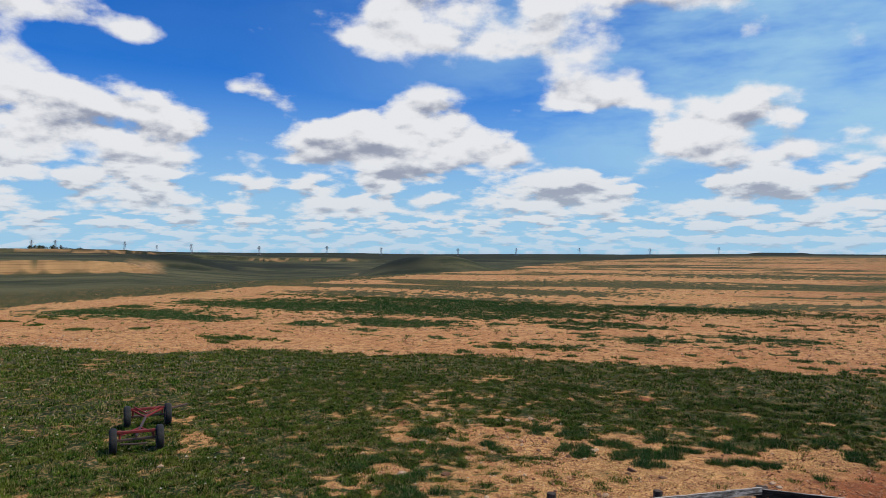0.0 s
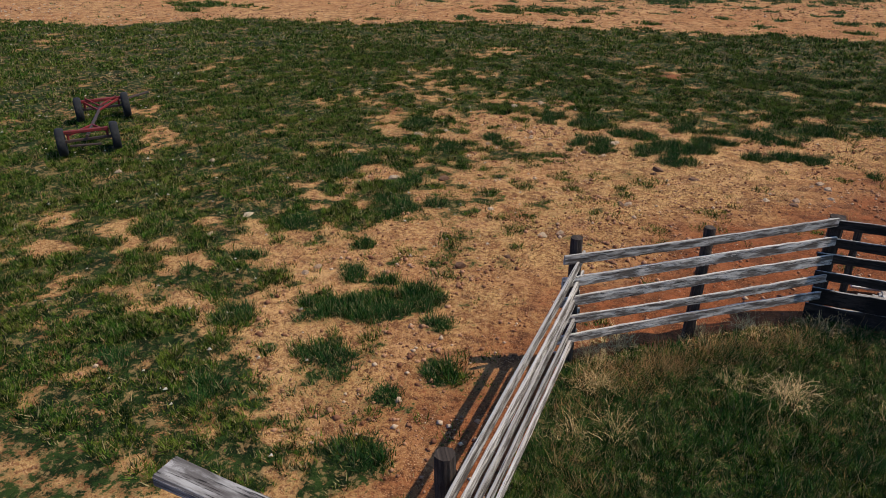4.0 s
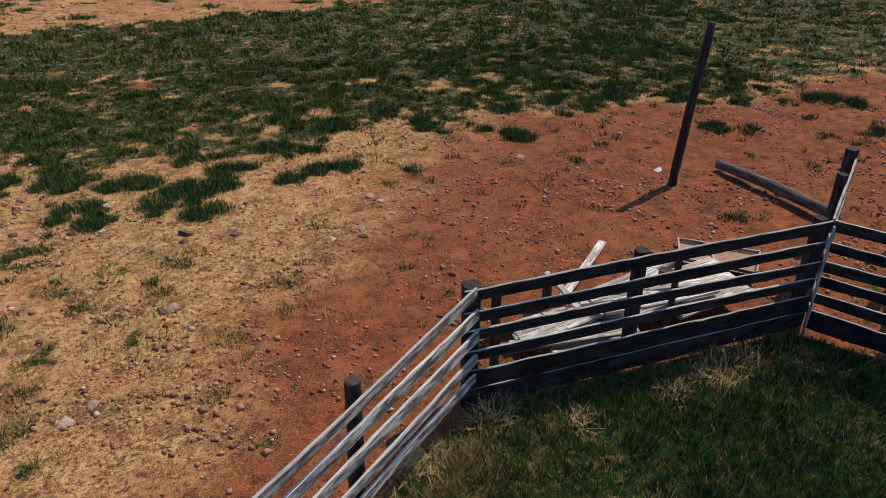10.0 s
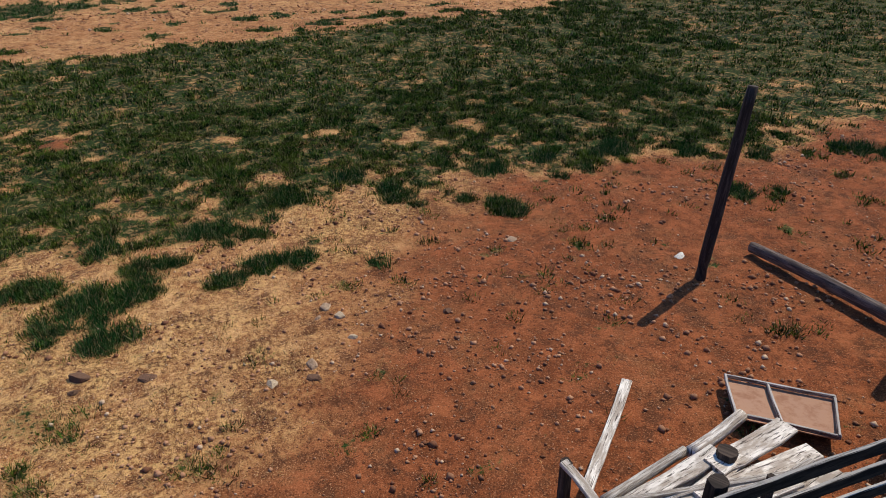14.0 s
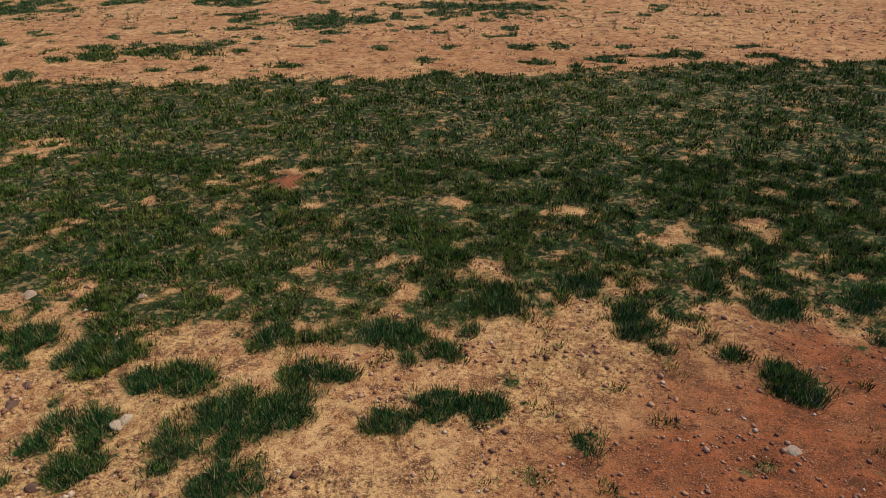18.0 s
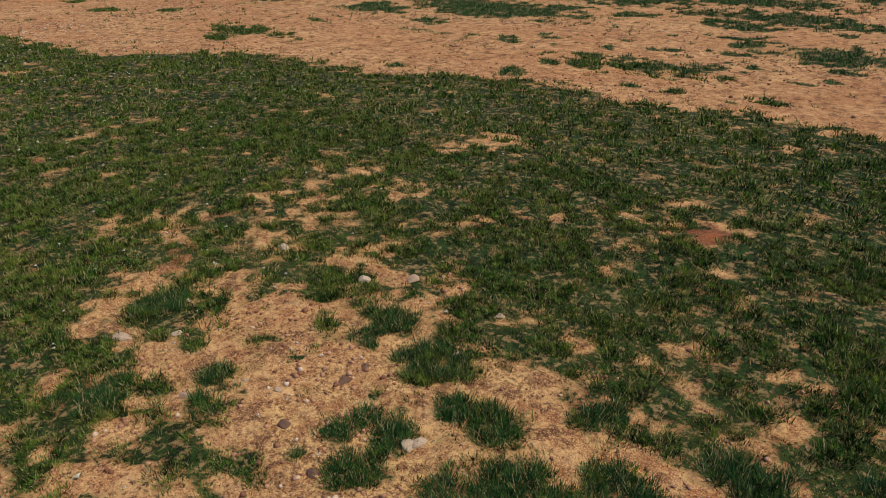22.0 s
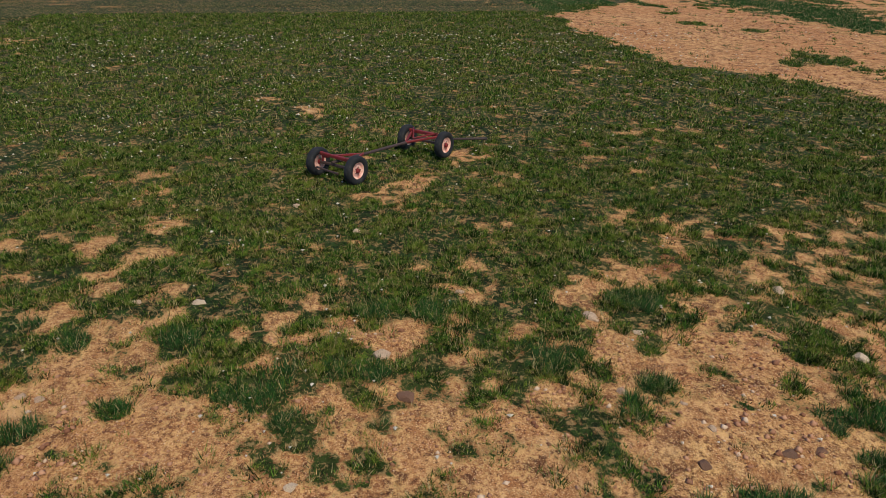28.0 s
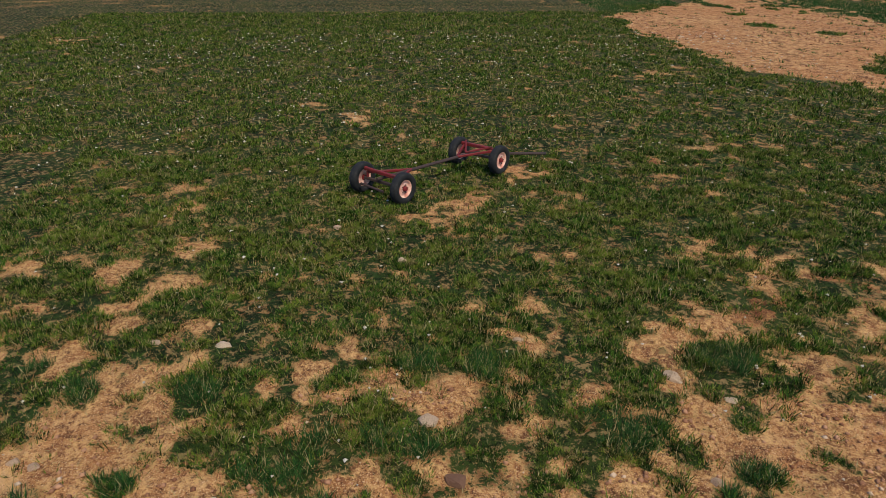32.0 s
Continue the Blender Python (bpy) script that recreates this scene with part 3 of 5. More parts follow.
# lush tufts: x, y, radius
TUFTS_1 = ((-11.9, 22.9, 0.29), (-9.8, 20.4, 0.34), (-9.7, 16.1, 0.34), (-9.6, 17.0, 0.25), (-9.5, 10.9, 0.19), (-8.9, 11.7, 0.2), (-8.9, 13.1, 0.23), (-8.6, 8.6, 0.24), (-8.2, 18.5, 0.44), (-7.9, 16.1, 0.21), (-7.9, 15.6, 0.18), (-7.9, 14.9, 0.28), (-7.9, 10.0, 0.26), (-7.5, 7.4, 0.38), (-7.4, 19.9, 0.21), (-7.4, 14.2, 0.24), (-7.3, 14.7, 0.33), (-7.2, 12.8, 0.18), (-7.1, 22.5, 0.24), (-7.1, 8.5, 0.3), (-6.9, 19.4, 0.29), (-6.9, 15.0, 0.19), (-6.8, 11.6, 0.16), (-6.8, 10.7, 0.33), (-6.8, 11.9, 0.17), (-6.7, 16.1, 0.12), (-6.6, 22.0, 0.27), (-6.5, 22.5, 0.35), (-6.3, 11.8, 0.14), (-6.3, 10.9, 0.4), (-6.2, 9.3, 0.28), (-6.1, 9.6, 0.55), (-6.0, 11.4, 0.13))
TUFTS_2 = ((-5.8, 21.9, 0.16), (-5.4, 22.1, 0.46), (-5.4, 11.4, 0.37), (-5.3, 20.2, 0.24), (-5.3, 19.7, 0.1), (-5.2, 20.6, 0.25), (-5.2, 8.0, 0.29), (-4.9, 11.0, 0.2), (-4.9, 9.2, 0.13), (-4.8, 8.0, 0.4), (-4.7, 20.6, 0.28), (-4.6, 19.8, 0.32), (-4.6, 10.0, 0.18), (-4.5, 21.5, 0.23), (-4.4, 9.9, 0.25), (-4.0, 21.5, 0.19), (-3.8, 21.7, 0.4), (-3.6, 19.9, 0.14), (-3.5, 20.4, 0.33), (-3.1, 21.0, 0.43), (-3.1, 20.6, 0.48), (-2.9, 22.6, 0.29), (-2.9, 20.3, 0.19), (-2.7, 19.7, 0.32), (-2.7, 20.6, 0.25), (-2.5, 20.9, 0.39), (-2.2, 21.7, 0.32), (-2.0, 21.4, 0.21), (-1.8, 21.7, 0.25), (-1.4, 22.7, 0.31), (-1.0, 20.8, 0.33), (-0.9, 22.6, 0.65), (-0.5, 21.2, 0.33))
TUFTS_3 = ((-0.5, 22.4, 0.37), (-0.4, 21.0, 0.19), (-0.0, 23.5, 0.24), (0.0, 22.8, 0.2), (0.2, 21.1, 0.32), (0.3, 23.7, 0.48), (0.5, 21.6, 0.17), (0.7, 21.2, 0.1), (1.4, 20.4, 0.19), (1.8, 24.2, 0.31), (2.5, 23.2, 0.38), (2.8, 22.9, 0.37), (2.8, 22.4, 0.21), (3.4, 22.6, 0.29), (3.7, 22.3, 0.24), (4.0, 24.2, 0.26), (4.3, 22.0, 0.17), (4.4, 21.6, 0.32), (4.7, 23.6, 0.19), (4.9, 23.4, 0.38), (6.1, 22.6, 0.18), (6.1, 23.7, 0.32), (6.8, 22.7, 0.26), (8.0, 23.4, 0.49), (9.0, 20.6, 0.29), (9.6, 22.9, 0.45), (9.8, 20.3, 0.24), (10.8, 21.9, 0.2), (12.3, 19.1, 0.34), (13.1, 21.4, 0.52), (13.6, 20.8, 0.51))
TUFTS = TUFTS_1 + TUFTS_2 + TUFTS_3
# clumps of grass on the dry field: x, y, radius
FIELD_TUFTS_1 = ((-57.0, 45.5, 1.95), (-50.5, 36.8, 0.54), (-49.2, 46.0, 1.51), (-44.9, 36.3, 0.62), (-41.5, 38.6, 0.57), (-33.7, 48.1, 0.81), (-31.0, 35.1, 0.62), (-29.2, 52.4, 2.24), (-26.5, 44.9, 0.94), (-23.2, 53.2, 1.53), (-23.0, 42.6, 0.37), (-21.6, 42.8, 0.24), (-20.1, 43.6, 0.35), (-20.0, 35.9, 0.4), (-19.5, 42.9, 0.43), (-19.0, 45.2, 0.35), (-18.7, 53.3, 1.06), (-18.4, 44.8, 0.45), (-15.8, 38.2, 0.37), (-15.4, 37.7, 0.38), (-15.4, 40.1, 0.36), (-15.4, 39.7, 0.23), (-14.0, 40.7, 0.65), (-13.2, 42.6, 0.37), (-12.6, 53.0, 1.67), (-12.6, 42.0, 0.54), (-11.1, 38.7, 0.28), (-10.7, 48.2, 0.64), (-10.0, 43.0, 0.46), (-9.6, 38.8, 0.28), (-9.0, 47.3, 0.36), (-7.4, 38.5, 0.28), (-6.6, 47.2, 1.54))
FIELD_TUFTS_2 = ((-6.5, 39.3, 0.57), (-5.9, 43.3, 0.25), (-3.3, 48.3, 0.45), (-3.3, 45.5, 0.27), (-1.7, 40.2, 0.39), (-0.9, 49.5, 0.89), (1.0, 44.2, 0.32), (1.8, 49.4, 0.8), (2.0, 42.0, 0.39), (2.5, 39.6, 0.45), (3.3, 42.3, 0.5))
FIELD_TUFTS = FIELD_TUFTS_1 + FIELD_TUFTS_2
THIN_NEAR = ((-3.7, 18.1, 0.5), (-2.5, 15.4, 0.16), (-2.8, 14.3, 0.2), (-5.4, 16.8, 0.3), (-5.1, 14.4, 0.25), (-6.2, 17.6, 0.4), (-3.4, 16.9, 0.2), (-4.6, 13.1, 0.2), (-5.9, 13.0, 0.22))
# green streaks in the dry field: x, y, radius
STREAKS = ((-52.6, 47.8, 3.4), (-44, 47.1, 1.9), (-47.5, 61.8, 4), (-33.9, 64.3, 6), (-23.5, 69.5, 5.4), (-27.2, 97.8, 6), (-49.2, 83.5, 4.5), (-19.7, 131, 10), (-6.4, 75.6, 4), (-0.2, 184, 14), (-32.3, 46.6, 0.9), (-27.1, 50.5, 2.2),
           (-12, 56.4, 1.8), (-12.3, 41.6, 0.9), (2, 82.2, 3), (5.7, 81.6, 2), (-0.8, 51.7, 1), (1.9, 51.3, 0.9), (-8.4, 55.8, 0.9), (-35, 78, 5.5), (-23.2, 59.1, 2.4), (-15.9, 62.6, 2.2), (-6.5, 48, 1.1), (-31.3, 37.1, 0.9))
PEN = ((-3.0, -5.0), (-3.0, 10.75), (0.0, 13.2), (4.55, 13.15), (7.0, 9.0), (12.0, -5.0))


def spots(x, y, rows, jag=0.45, stretch=1.0, fade=(1.55, 0.35)):
    """Soft ragged discs: 1 in the middle, 0 outside."""
    out = np.zeros_like(x)
    wob = ((fractal(x, y, 0.9, 4) - 0.5) * 2.2 + (fractal(x + 11, y, 0.32, 3) - 0.5) * 1.8) * jag
    for cx, cy, r in rows:
        near = (np.abs(x - cx) < 3 * r * stretch) & (np.abs(y - cy) < 3 * r)
        if near.any():
            d = np.hypot((x[near] - cx) / stretch, y[near] - cy) / r
            out[near] = np.maximum(out[near], smooth(*fade, d + wob[near]))
    return out


def inside(x, y, poly):
    hit = np.zeros(x.shape, bool)
    for (x0, y0), (x1, y1) in zip(poly, poly[1:] + poly[:1]):
        if y0 != y1:
            hit ^= ((y0 > y) != (y1 > y)) & (x < (x1 - x0) * (y - y0) / (y1 - y0) + x0)
    return hit


def along(rows, v):
    return np.interp(v, [r[0] for r in rows], [r[1] for r in rows])


def cover(x, y):
    """What grows where: turf, lush tufts, straw, redness of the soil."""
    x, y = np.asarray(x, float), np.asarray(y, float)
    jag = fractal(x, y, 2.4, 4) - 0.5
    jag2 = fractal(x + 40, y, 0.8, 4) - 0.5
    ragged = fractal(x - 20, y + 5, 1.2, 5) - 0.5
    clump = fractal(x + 3, y - 7, 0.42, 3) - 0.5
    bare_near = np.minimum(x - along(WEST_EDGE, y), along(NEAR_EDGE, x) - y) + 1.4 * jag + 1.6 * jag2
    dry_far = np.minimum(y - along(FAR_EDGE, x), (x - along(DRY_WEST, y)) * 0.5) + 1.6 * jag + 2.2 * jag2 + 1.6 * clump
    near, field = smooth(-1.1, 1.0, bare_near), smooth(-0.5, 0.6, dry_far)
    # thin, worn turf in the west and along the edges
    worn = smooth(-17, -9, x) * smooth(25, 20, y) + 0.5 * smooth(21, 24, y) * smooth(30, 25, y)
    dots = spots(x, y, BARE, 1.0, 1.15, (1.9, -0.1))
    tuffets = fractal(x + 57, y + 21, 0.24, 2) - 0.5
    f = 0.95 - (1.1 - 0.27 * smooth(-4, -7, x)) * near - 0.72 * dots - 0.1 * worn + 0.6 * ragged + (0.95 + 0.75 * worn) * clump + (1.2 + 1.7 * np.maximum(dots, near) * smooth(-3, -6, x)) * tuffets
    f = f * (1 - field)
    # clumps, streaks and specks of grass in the dry field
    st = np.maximum((0.95 + 1.4 * clump) * spots(x, y, tuple((a, b, 1.25 * r) for a, b, r in STREAKS), 0.9, 2.0), smooth(0.66, 0.72, fractal(x * 0.85, y, 0.9, 2)) * smooth(0.44, 0.58, fractal(x * 0.4 + 90, y, 9, 3)))
    st = np.maximum(st, (1 + 2.4 * clump) * spots(x, y, tuple((a, b, min(r, 0.6 + 0.4 * r)) for a, b, r in FIELD_TUFTS), 0.8, 1.2))
    st = np.maximum(st, smooth(0.47, 0.58, fractal(x * 0.3, y, 11, 5)) * smooth(58, 85, y) * 0.8)
    lush = spots(x, y, TUFTS, 0.8) * (1 + 1.6 * clump)
    thin = spots(x, y, THIN_NEAR, 0.8) * 0.42
    weeds = smooth(0.55, 0.7, fractal(x + 31, y - 8, 0.8, 4)) * near * (0.1 + 0.3 * smooth(-2, -6, x))
    pen = inside(x, y, list(PEN))
    green = np.maximum(np.maximum(np.clip(f, 0, 1), st * field), np.maximum(np.maximum(lush, thin), weeds))
    green = np.where(pen, np.clip(0.98 + 0.7 * ragged + 1.0 * clump, 0.3, 1), green)
    lush = np.where(pen, 0.5 * smooth(0.45, 0.6, fractal(x + 7, y, 0.9, 3)), smooth(0.25, 0.7, lush))
    ruddy = x - along(RED_EDGE, y) + 2.2 * jag + 1.5 * jag2
    red = smooth(-4.3, 2.8, ruddy) * near
    red = red + field * (0.2 + 0.4 * smooth(0.45, 0.62, fractal(x * 0.5, y, 18, 4)) * smooth(-20, 25, x))
    red = np.where(pen, 0.55, red)
    red = np.maximum(red, 0.8 * spots(x, y, ((-5.1, 15.1, 0.35), (-19, 22, 0.5), (-4.2, 28.6, 0.5), (-1, 23.5, 0.3), (-8.3, 14.3, 0.25), (-12, 23.3, 0.6), (-11.3, 21.5, 0.6)), 0.5))
    straw = near * smooth(1.4, -1.6, ruddy) * (0.35 + 0.8 * smooth(0.4, 0.6, fractal(x, y + 33, 1.7, 3)))
    straw = np.maximum(straw, np.clip(0.75 - f, 0, 0.85) * smooth(0.1, 0.5, worn) * (1 - near) * (1 - field) * smooth(-40, -12, x))
    straw = np.maximum(straw, 0.6 * dots * smooth(-3, -6, x) * smooth(20, 16, y) * (1 - field))
    straw = np.where(pen, 0.4 * smooth(0.52, 0.64, fractal(x, y + 70, 1.2, 3)), straw)
    return np.clip(green, 0, 1), np.clip(lush, 0, 1), np.clip(straw, 0, 1), np.clip(red, 0, 1)


def axis(lo, hi, step, end_lo, end_hi, grow=1.13, most=0.4):
    mid = list(np.arange(lo, hi + step / 2, step))
    left, right, s = [], [], step
    v = lo
    while v > end_lo:
        s = min(s * grow, most)
        v -= s
        left.append(v)
    v, s = hi, step
    while v < end_hi:
        s = min(s * grow, most)
        v += s
        right.append(v)
    return np.array(left[::-1] + mid + right)


GRID = {}


def cell(x, y):
    """The nearest point of the ground's grid."""
    out = []
    for axis_, v in ((GRID["gy"], y), (GRID["gx"], x)):
        i = np.clip(np.searchsorted(axis_, v), 1, len(axis_) - 1)
        out.append(np.where(v - axis_[i - 1] < axis_[i] - v, i - 1, i))
    return tuple(out)


def lie(x, y):
    return GRID["z"][cell(x, y)]


def growth(x, y):
    c = cell(x, y)
    return GRID["green"][c], GRID["lush"][c], GRID["straw"][c], GRID["red"][c]


def build_ground():
    gx, gy = axis(-19, 13, 0.1, -56, 34, most=0.3), axis(7, 44, 0.1, -6, 78, most=0.3)
    X, Y = np.meshgrid(gx, gy)
    nx, ny = len(gx), len(gy)
    i = np.arange(nx * ny).reshape(ny, nx)
    quads = np.stack([i[:-1, :-1], i[:-1, 1:], i[1:, 1:], i[1:, :-1]], -1).reshape(-1, 4)
    x1, y1 = X.ravel(), Y.ravel()
    # outer rings to the horizon, fine where the walk looks
    a = np.concatenate([np.arange(-44, 44, 0.14), np.arange(44, 316, 3.0)])
    ang = np.radians(90 + 23.9 - a)
    rad = [5.0]
    while rad[-1] < 30:
        rad.append(rad[-1] + 5)
    while rad[-1] < 4600:
        rad.append(rad[-1] * (1.02 if rad[-1] < 250 else 1.018))
    R, A = np.meshgrid(rad, ang, indexing="ij")
    x2, y2 = (R * np.cos(A)).ravel(), (R * np.sin(A)).ravel()
    nr, na = len(rad), len(ang)
    j = np.arange(nr * na).reshape(nr, na)
    jn = np.roll(j, -1, 1)
    ring = np.stack([j[:-1], j[1:], jn[1:], jn[:-1]], -1).reshape(-1, 4) + len(x1)
    x, y = np.concatenate([x1, x2]), np.concatenate([y1, y2])
    z = land(x, y)
    GRID.update(gx=gx, gy=gy, z=z[:len(x1)].reshape(ny, nx).copy())
    in_box = (x > gx[0]) & (x < gx[-1]) & (y > gy[0]) & (y < gy[-1])
    in_box[:len(x1)] = False
    z = z - 0.35 * in_box
    green, lush, straw, red = cover(x, y)
    bumps = 0.034 * smooth(46, 42, y1) * smooth(-24, -20, x1) * smooth(18, 14, x1) * (fractal(x1, y1, 0.35, 3) - 0.5) * 2
    z[:len(x1)] += bumps
    GRID["z"] += bumps.reshape(ny, nx)
    for key, v in (("green", green), ("lush", lush), ("straw", straw), ("red", red)):
        GRID[key] = v[:len(x1)].reshape(ny, nx)
    r = np.hypot(x, y)
    u, ahead = heading(x, y)
    # steep far ground is bare rock
    e = 6.0
    slope = np.zeros_like(x)
    o = r > 190
    slope[o] = np.hypot(land(x[o] + e, y[o]) - land(x[o] - e, y[o]), land(x[o], y[o] + e) - land(x[o], y[o] - e)) / (2 * e)
    rough = fractal(x, y, 25, 3)
    rock = smooth(0.14, 0.3, slope + 0.1 * (rough - 0.5)) * smooth(200, 260, r) * (u < -0.12) * (1 - smooth(-0.42, -0.38, u) * smooth(-0.25, -0.3, u))
    brow = np.interp(u, (-0.66, -0.42, -0.3, -0.1, 0.08, 0.17, 0.25, 0.33, 0.5, 0.62), (95, 110, 150, 185, 230, 390, 560, 700, 900, 900))
    far = smooth(0, 60, r - brow) * (ahead > 1)
    # painted shade: cloud shadow far off, and the lone hill's left slope
    dark = smooth(0.5, 0.62, fractal(x, y, 330, 4)) * smooth(500, 900, r) * 0.85
    dark = np.maximum(dark, smooth(0, 120, r - 640) * smooth(-0.27, -0.3, u) * smooth(-0.47, -0.42, u) * smooth(1250, 1000, r))
    dark = np.maximum(dark, np.exp(-(((u + 0.055) / 0.045) ** 2)) * np.exp(-(((r - 500) / 70.0) ** 2)) * 1.2)
    dark = np.maximum(dark, smooth(2000, 2200, r) * 0.75)
    dark = np.clip(np.maximum(dark, smooth(0.42, 0.44, u) * smooth(1500, 1700, r)), 0, 1)
    me = bpy.data.meshes.new("ground")
    ring = ring[~(in_box[ring].all(1))]
    faces = np.concatenate([quads, ring])
    me.vertices.add(len(x))
    me.vertices.foreach_set("co", np.stack([x, y, z], -1).astype(np.float32).ravel())
    me.loops.add(faces.size)
    me.loops.foreach_set("vertex_index", faces.astype(np.int32).ravel())
    me.polygons.add(len(faces))
    me.polygons.foreach_set("loop_start", np.arange(0, faces.size, 4, dtype=np.int32))
    me.update(calc_edges=True)
    me.polygons.foreach_set("use_smooth", np.ones(len(faces), bool))
    for name, v in (("green", green), ("red", red), ("straw", straw), ("rock", rock), ("pasture", far * 0.9), ("far_shade", far * dark)):
        at = me.attributes.new(name, "FLOAT", "POINT")
        at.data.foreach_set("value", np.clip(v, 0, 1).astype(np.float32))
    me.materials.append(GROUND)
    ob = new("ground", me)
    tagged(ob, "patchy prairie of green turf, dry straw and red earth reaching to far mesas", "ground", kind="structure")


build_ground()


# ---- growth: blades as loose triangles ----
def tri_mesh(name, verts, mat, label, category):
    me = bpy.data.meshes.new(name)
    n = len(verts)
    me.vertices.add(n)
    me.vertices.foreach_set("co", verts.astype(np.float32).ravel())
    me.loops.add(n)
    me.loops.foreach_set("vertex_index", np.arange(n, dtype=np.int32))
    me.polygons.add(n // 3)
    me.polygons.foreach_set("loop_start", np.arange(0, n, 3, dtype=np.int32))
    me.update(calc_edges=True)
    me.materials.append(mat)
    return tagged(new(name, me), label, category, kind="stuff")


def tussocks(rng, cx, cy, per, spread, length, width, lean):
    """per blades round each centre, leaning outwards; all arguments but rng and per may be arrays over the centres."""
    n = len(cx)
    rep = lambda v: np.repeat(np.broadcast_to(v, n), per)
    N = n * per
    a = rng.random(N) * 2 * np.pi
    rr = np.sqrt(rng.random(N)) * rep(spread)
    bx, by = rep(cx) + rr * np.cos(a), rep(cy) + rr * np.sin(a)
    L = rep(length) * rng.uniform(0.55, 1.2, N)
    W = rep(width) * rng.uniform(0.6, 1.3, N)
    tilt = rep(lean) * rng.uniform(0.3, 1.5, N)
    dirn = a + rng.normal(0, 0.9, N)
    ox, oy = np.cos(dirn) * np.sin(tilt) * L, np.sin(dirn) * np.sin(tilt) * L
    oz = np.cos(tilt) * L
    q = rng.random(N) * np.pi
    wx, wy = np.cos(q) * W / 2, np.sin(q) * W / 2
    bz = lie(bx, by) - 0.01
    v = np.empty((N, 3, 3))
    v[:, 0] = np.stack([bx - wx, by - wy, bz], -1)
    v[:, 1] = np.stack([bx + wx, by + wy, bz], -1)
    v[:, 2] = np.stack([bx + ox, by + oy, bz + oz], -1)
    return v.reshape(-1, 3)


def scatter(rng, n, box, weight):
    x, y = rng.uniform(box[0], box[1], n), rng.uniform(box[2], box[3], n)
    keep = rng.random(n) < weight(x, y)
    return x[keep], y[keep]


def build_growth():
    rng = np.random.default_rng(11)
    reach = lambda x, y: np.hypot(x + 3, (y - 15))

    def turf(x, y):
        g, lush, s, r = growth(x, y)
        return smooth(0.05, 0.85, g) * (0.06 + 0.94 * smooth(0.46, 0.6, fractal(x, y, 0.4, 3)))

    x, y = scatter(rng, 165000, (-20, 13, 7, 30), turf)
    d = reach(x, y)
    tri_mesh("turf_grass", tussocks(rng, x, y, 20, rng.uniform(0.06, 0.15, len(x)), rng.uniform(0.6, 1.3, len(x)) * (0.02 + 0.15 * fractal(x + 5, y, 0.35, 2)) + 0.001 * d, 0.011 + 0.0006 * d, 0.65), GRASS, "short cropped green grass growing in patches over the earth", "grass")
    beyond = [scatter(rng, 62000, (-56, 18, 30, 42), turf), scatter(rng, 66000, (-52, -20, -6, 30), turf), scatter(rng, 22000, (13, 34, 14, 44), turf)]
    x, y = (np.concatenate(v) for v in zip(*beyond))
    d = reach(x, y)
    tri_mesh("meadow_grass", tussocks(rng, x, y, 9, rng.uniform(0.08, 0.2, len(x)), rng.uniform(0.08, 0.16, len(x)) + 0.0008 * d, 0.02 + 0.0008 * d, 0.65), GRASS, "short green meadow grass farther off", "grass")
    x, y = scatter(rng, 60000, (-11, 15, 8, 25), lambda x, y: growth(x, y)[1] ** 1.3)
    tri_mesh("lush_tufts", tussocks(rng, x, y, 20, 0.08, rng.uniform(0.12, 0.22, len(x)), 0.012, 0.6), TUFT, "thick dark green tufts of taller grass", "grass")
    x, y = scatter(rng, 130000, (-18, 13, 7, 32), lambda x, y: (lambda c: np.clip(0.75 * c[2] + 0.08 * (1 - c[3]) + 1.6 * np.clip(c[0], 0, 1) * (1 - np.clip(c[0], 0, 1)) * (1 - 0.6 * c[3]), 0, 1) * (1 - 0.5 * c[0]))(growth(x, y)))
    tri_mesh("dry_straw", tussocks(rng, x, y, 8, 0.1, rng.uniform(0.04, 0.1, len(x)), 0.011, 1.2), STRAW, "short dry straw matted over the earth", "dry grass")
    x, y = scatter(rng, 110000, (-60, 34, 28, 78), lambda x, y: (0.035 * smooth(0.45, 0.6, fractal(x * 0.7, y, 3.0, 3)) + 0.006 + smooth(0.2, 0.8, growth(x, y)[0])) * smooth(-0.4, 0.6, y - along(FAR_EDGE, x)))
    d = reach(x, y)
    tri_mesh("field_tufts", tussocks(rng, x, y, 9, 0.14, rng.uniform(0.08, 0.2, len(x)), 0.022 + 0.0007 * d, 0.8), TUFT, "scattered dark green tufts over the dry field", "grass")
    # rank dry stalks along the rails inside the pen
    bands = []
    for (ax, ay), (bx, by), n, far in (((-2.85, 8.0), (-2.8, 10.6), 40, 0.35), ((-2.7, 10.75), (-0.1, 12.95), 110, 0.35), ((0.2, 13.0), (4.4, 12.9), 60, 0.3), ((-2.75, 10.6), (-0.4, 12.6), 70, 0.25), ((-2.4, 9.2), (1.5, 11.6), 26, 1.2), ((-1.6, 9.0), (4.0, 11.5), 14, 1.6)):
        t = rng.random(n)
        px, py = ax + (bx - ax) * t, ay + (by - ay) * t
        nx_, ny_ = (by - ay), -(bx - ax)
        k = np.hypot(nx_, ny_)
        off = np.abs(rng.normal(0, far, n)) + 0.02
        bands.append(tussocks(rng, px + nx_ / k * off, py + ny_ / k * off, 26, 0.12, rng.uniform(0.14, 0.36, n), 0.005, 0.95))
    tri_mesh("dry_stalks", np.concatenate(bands), STRAW, "tangled dry stalks and weeds along the rails", "dry weeds")
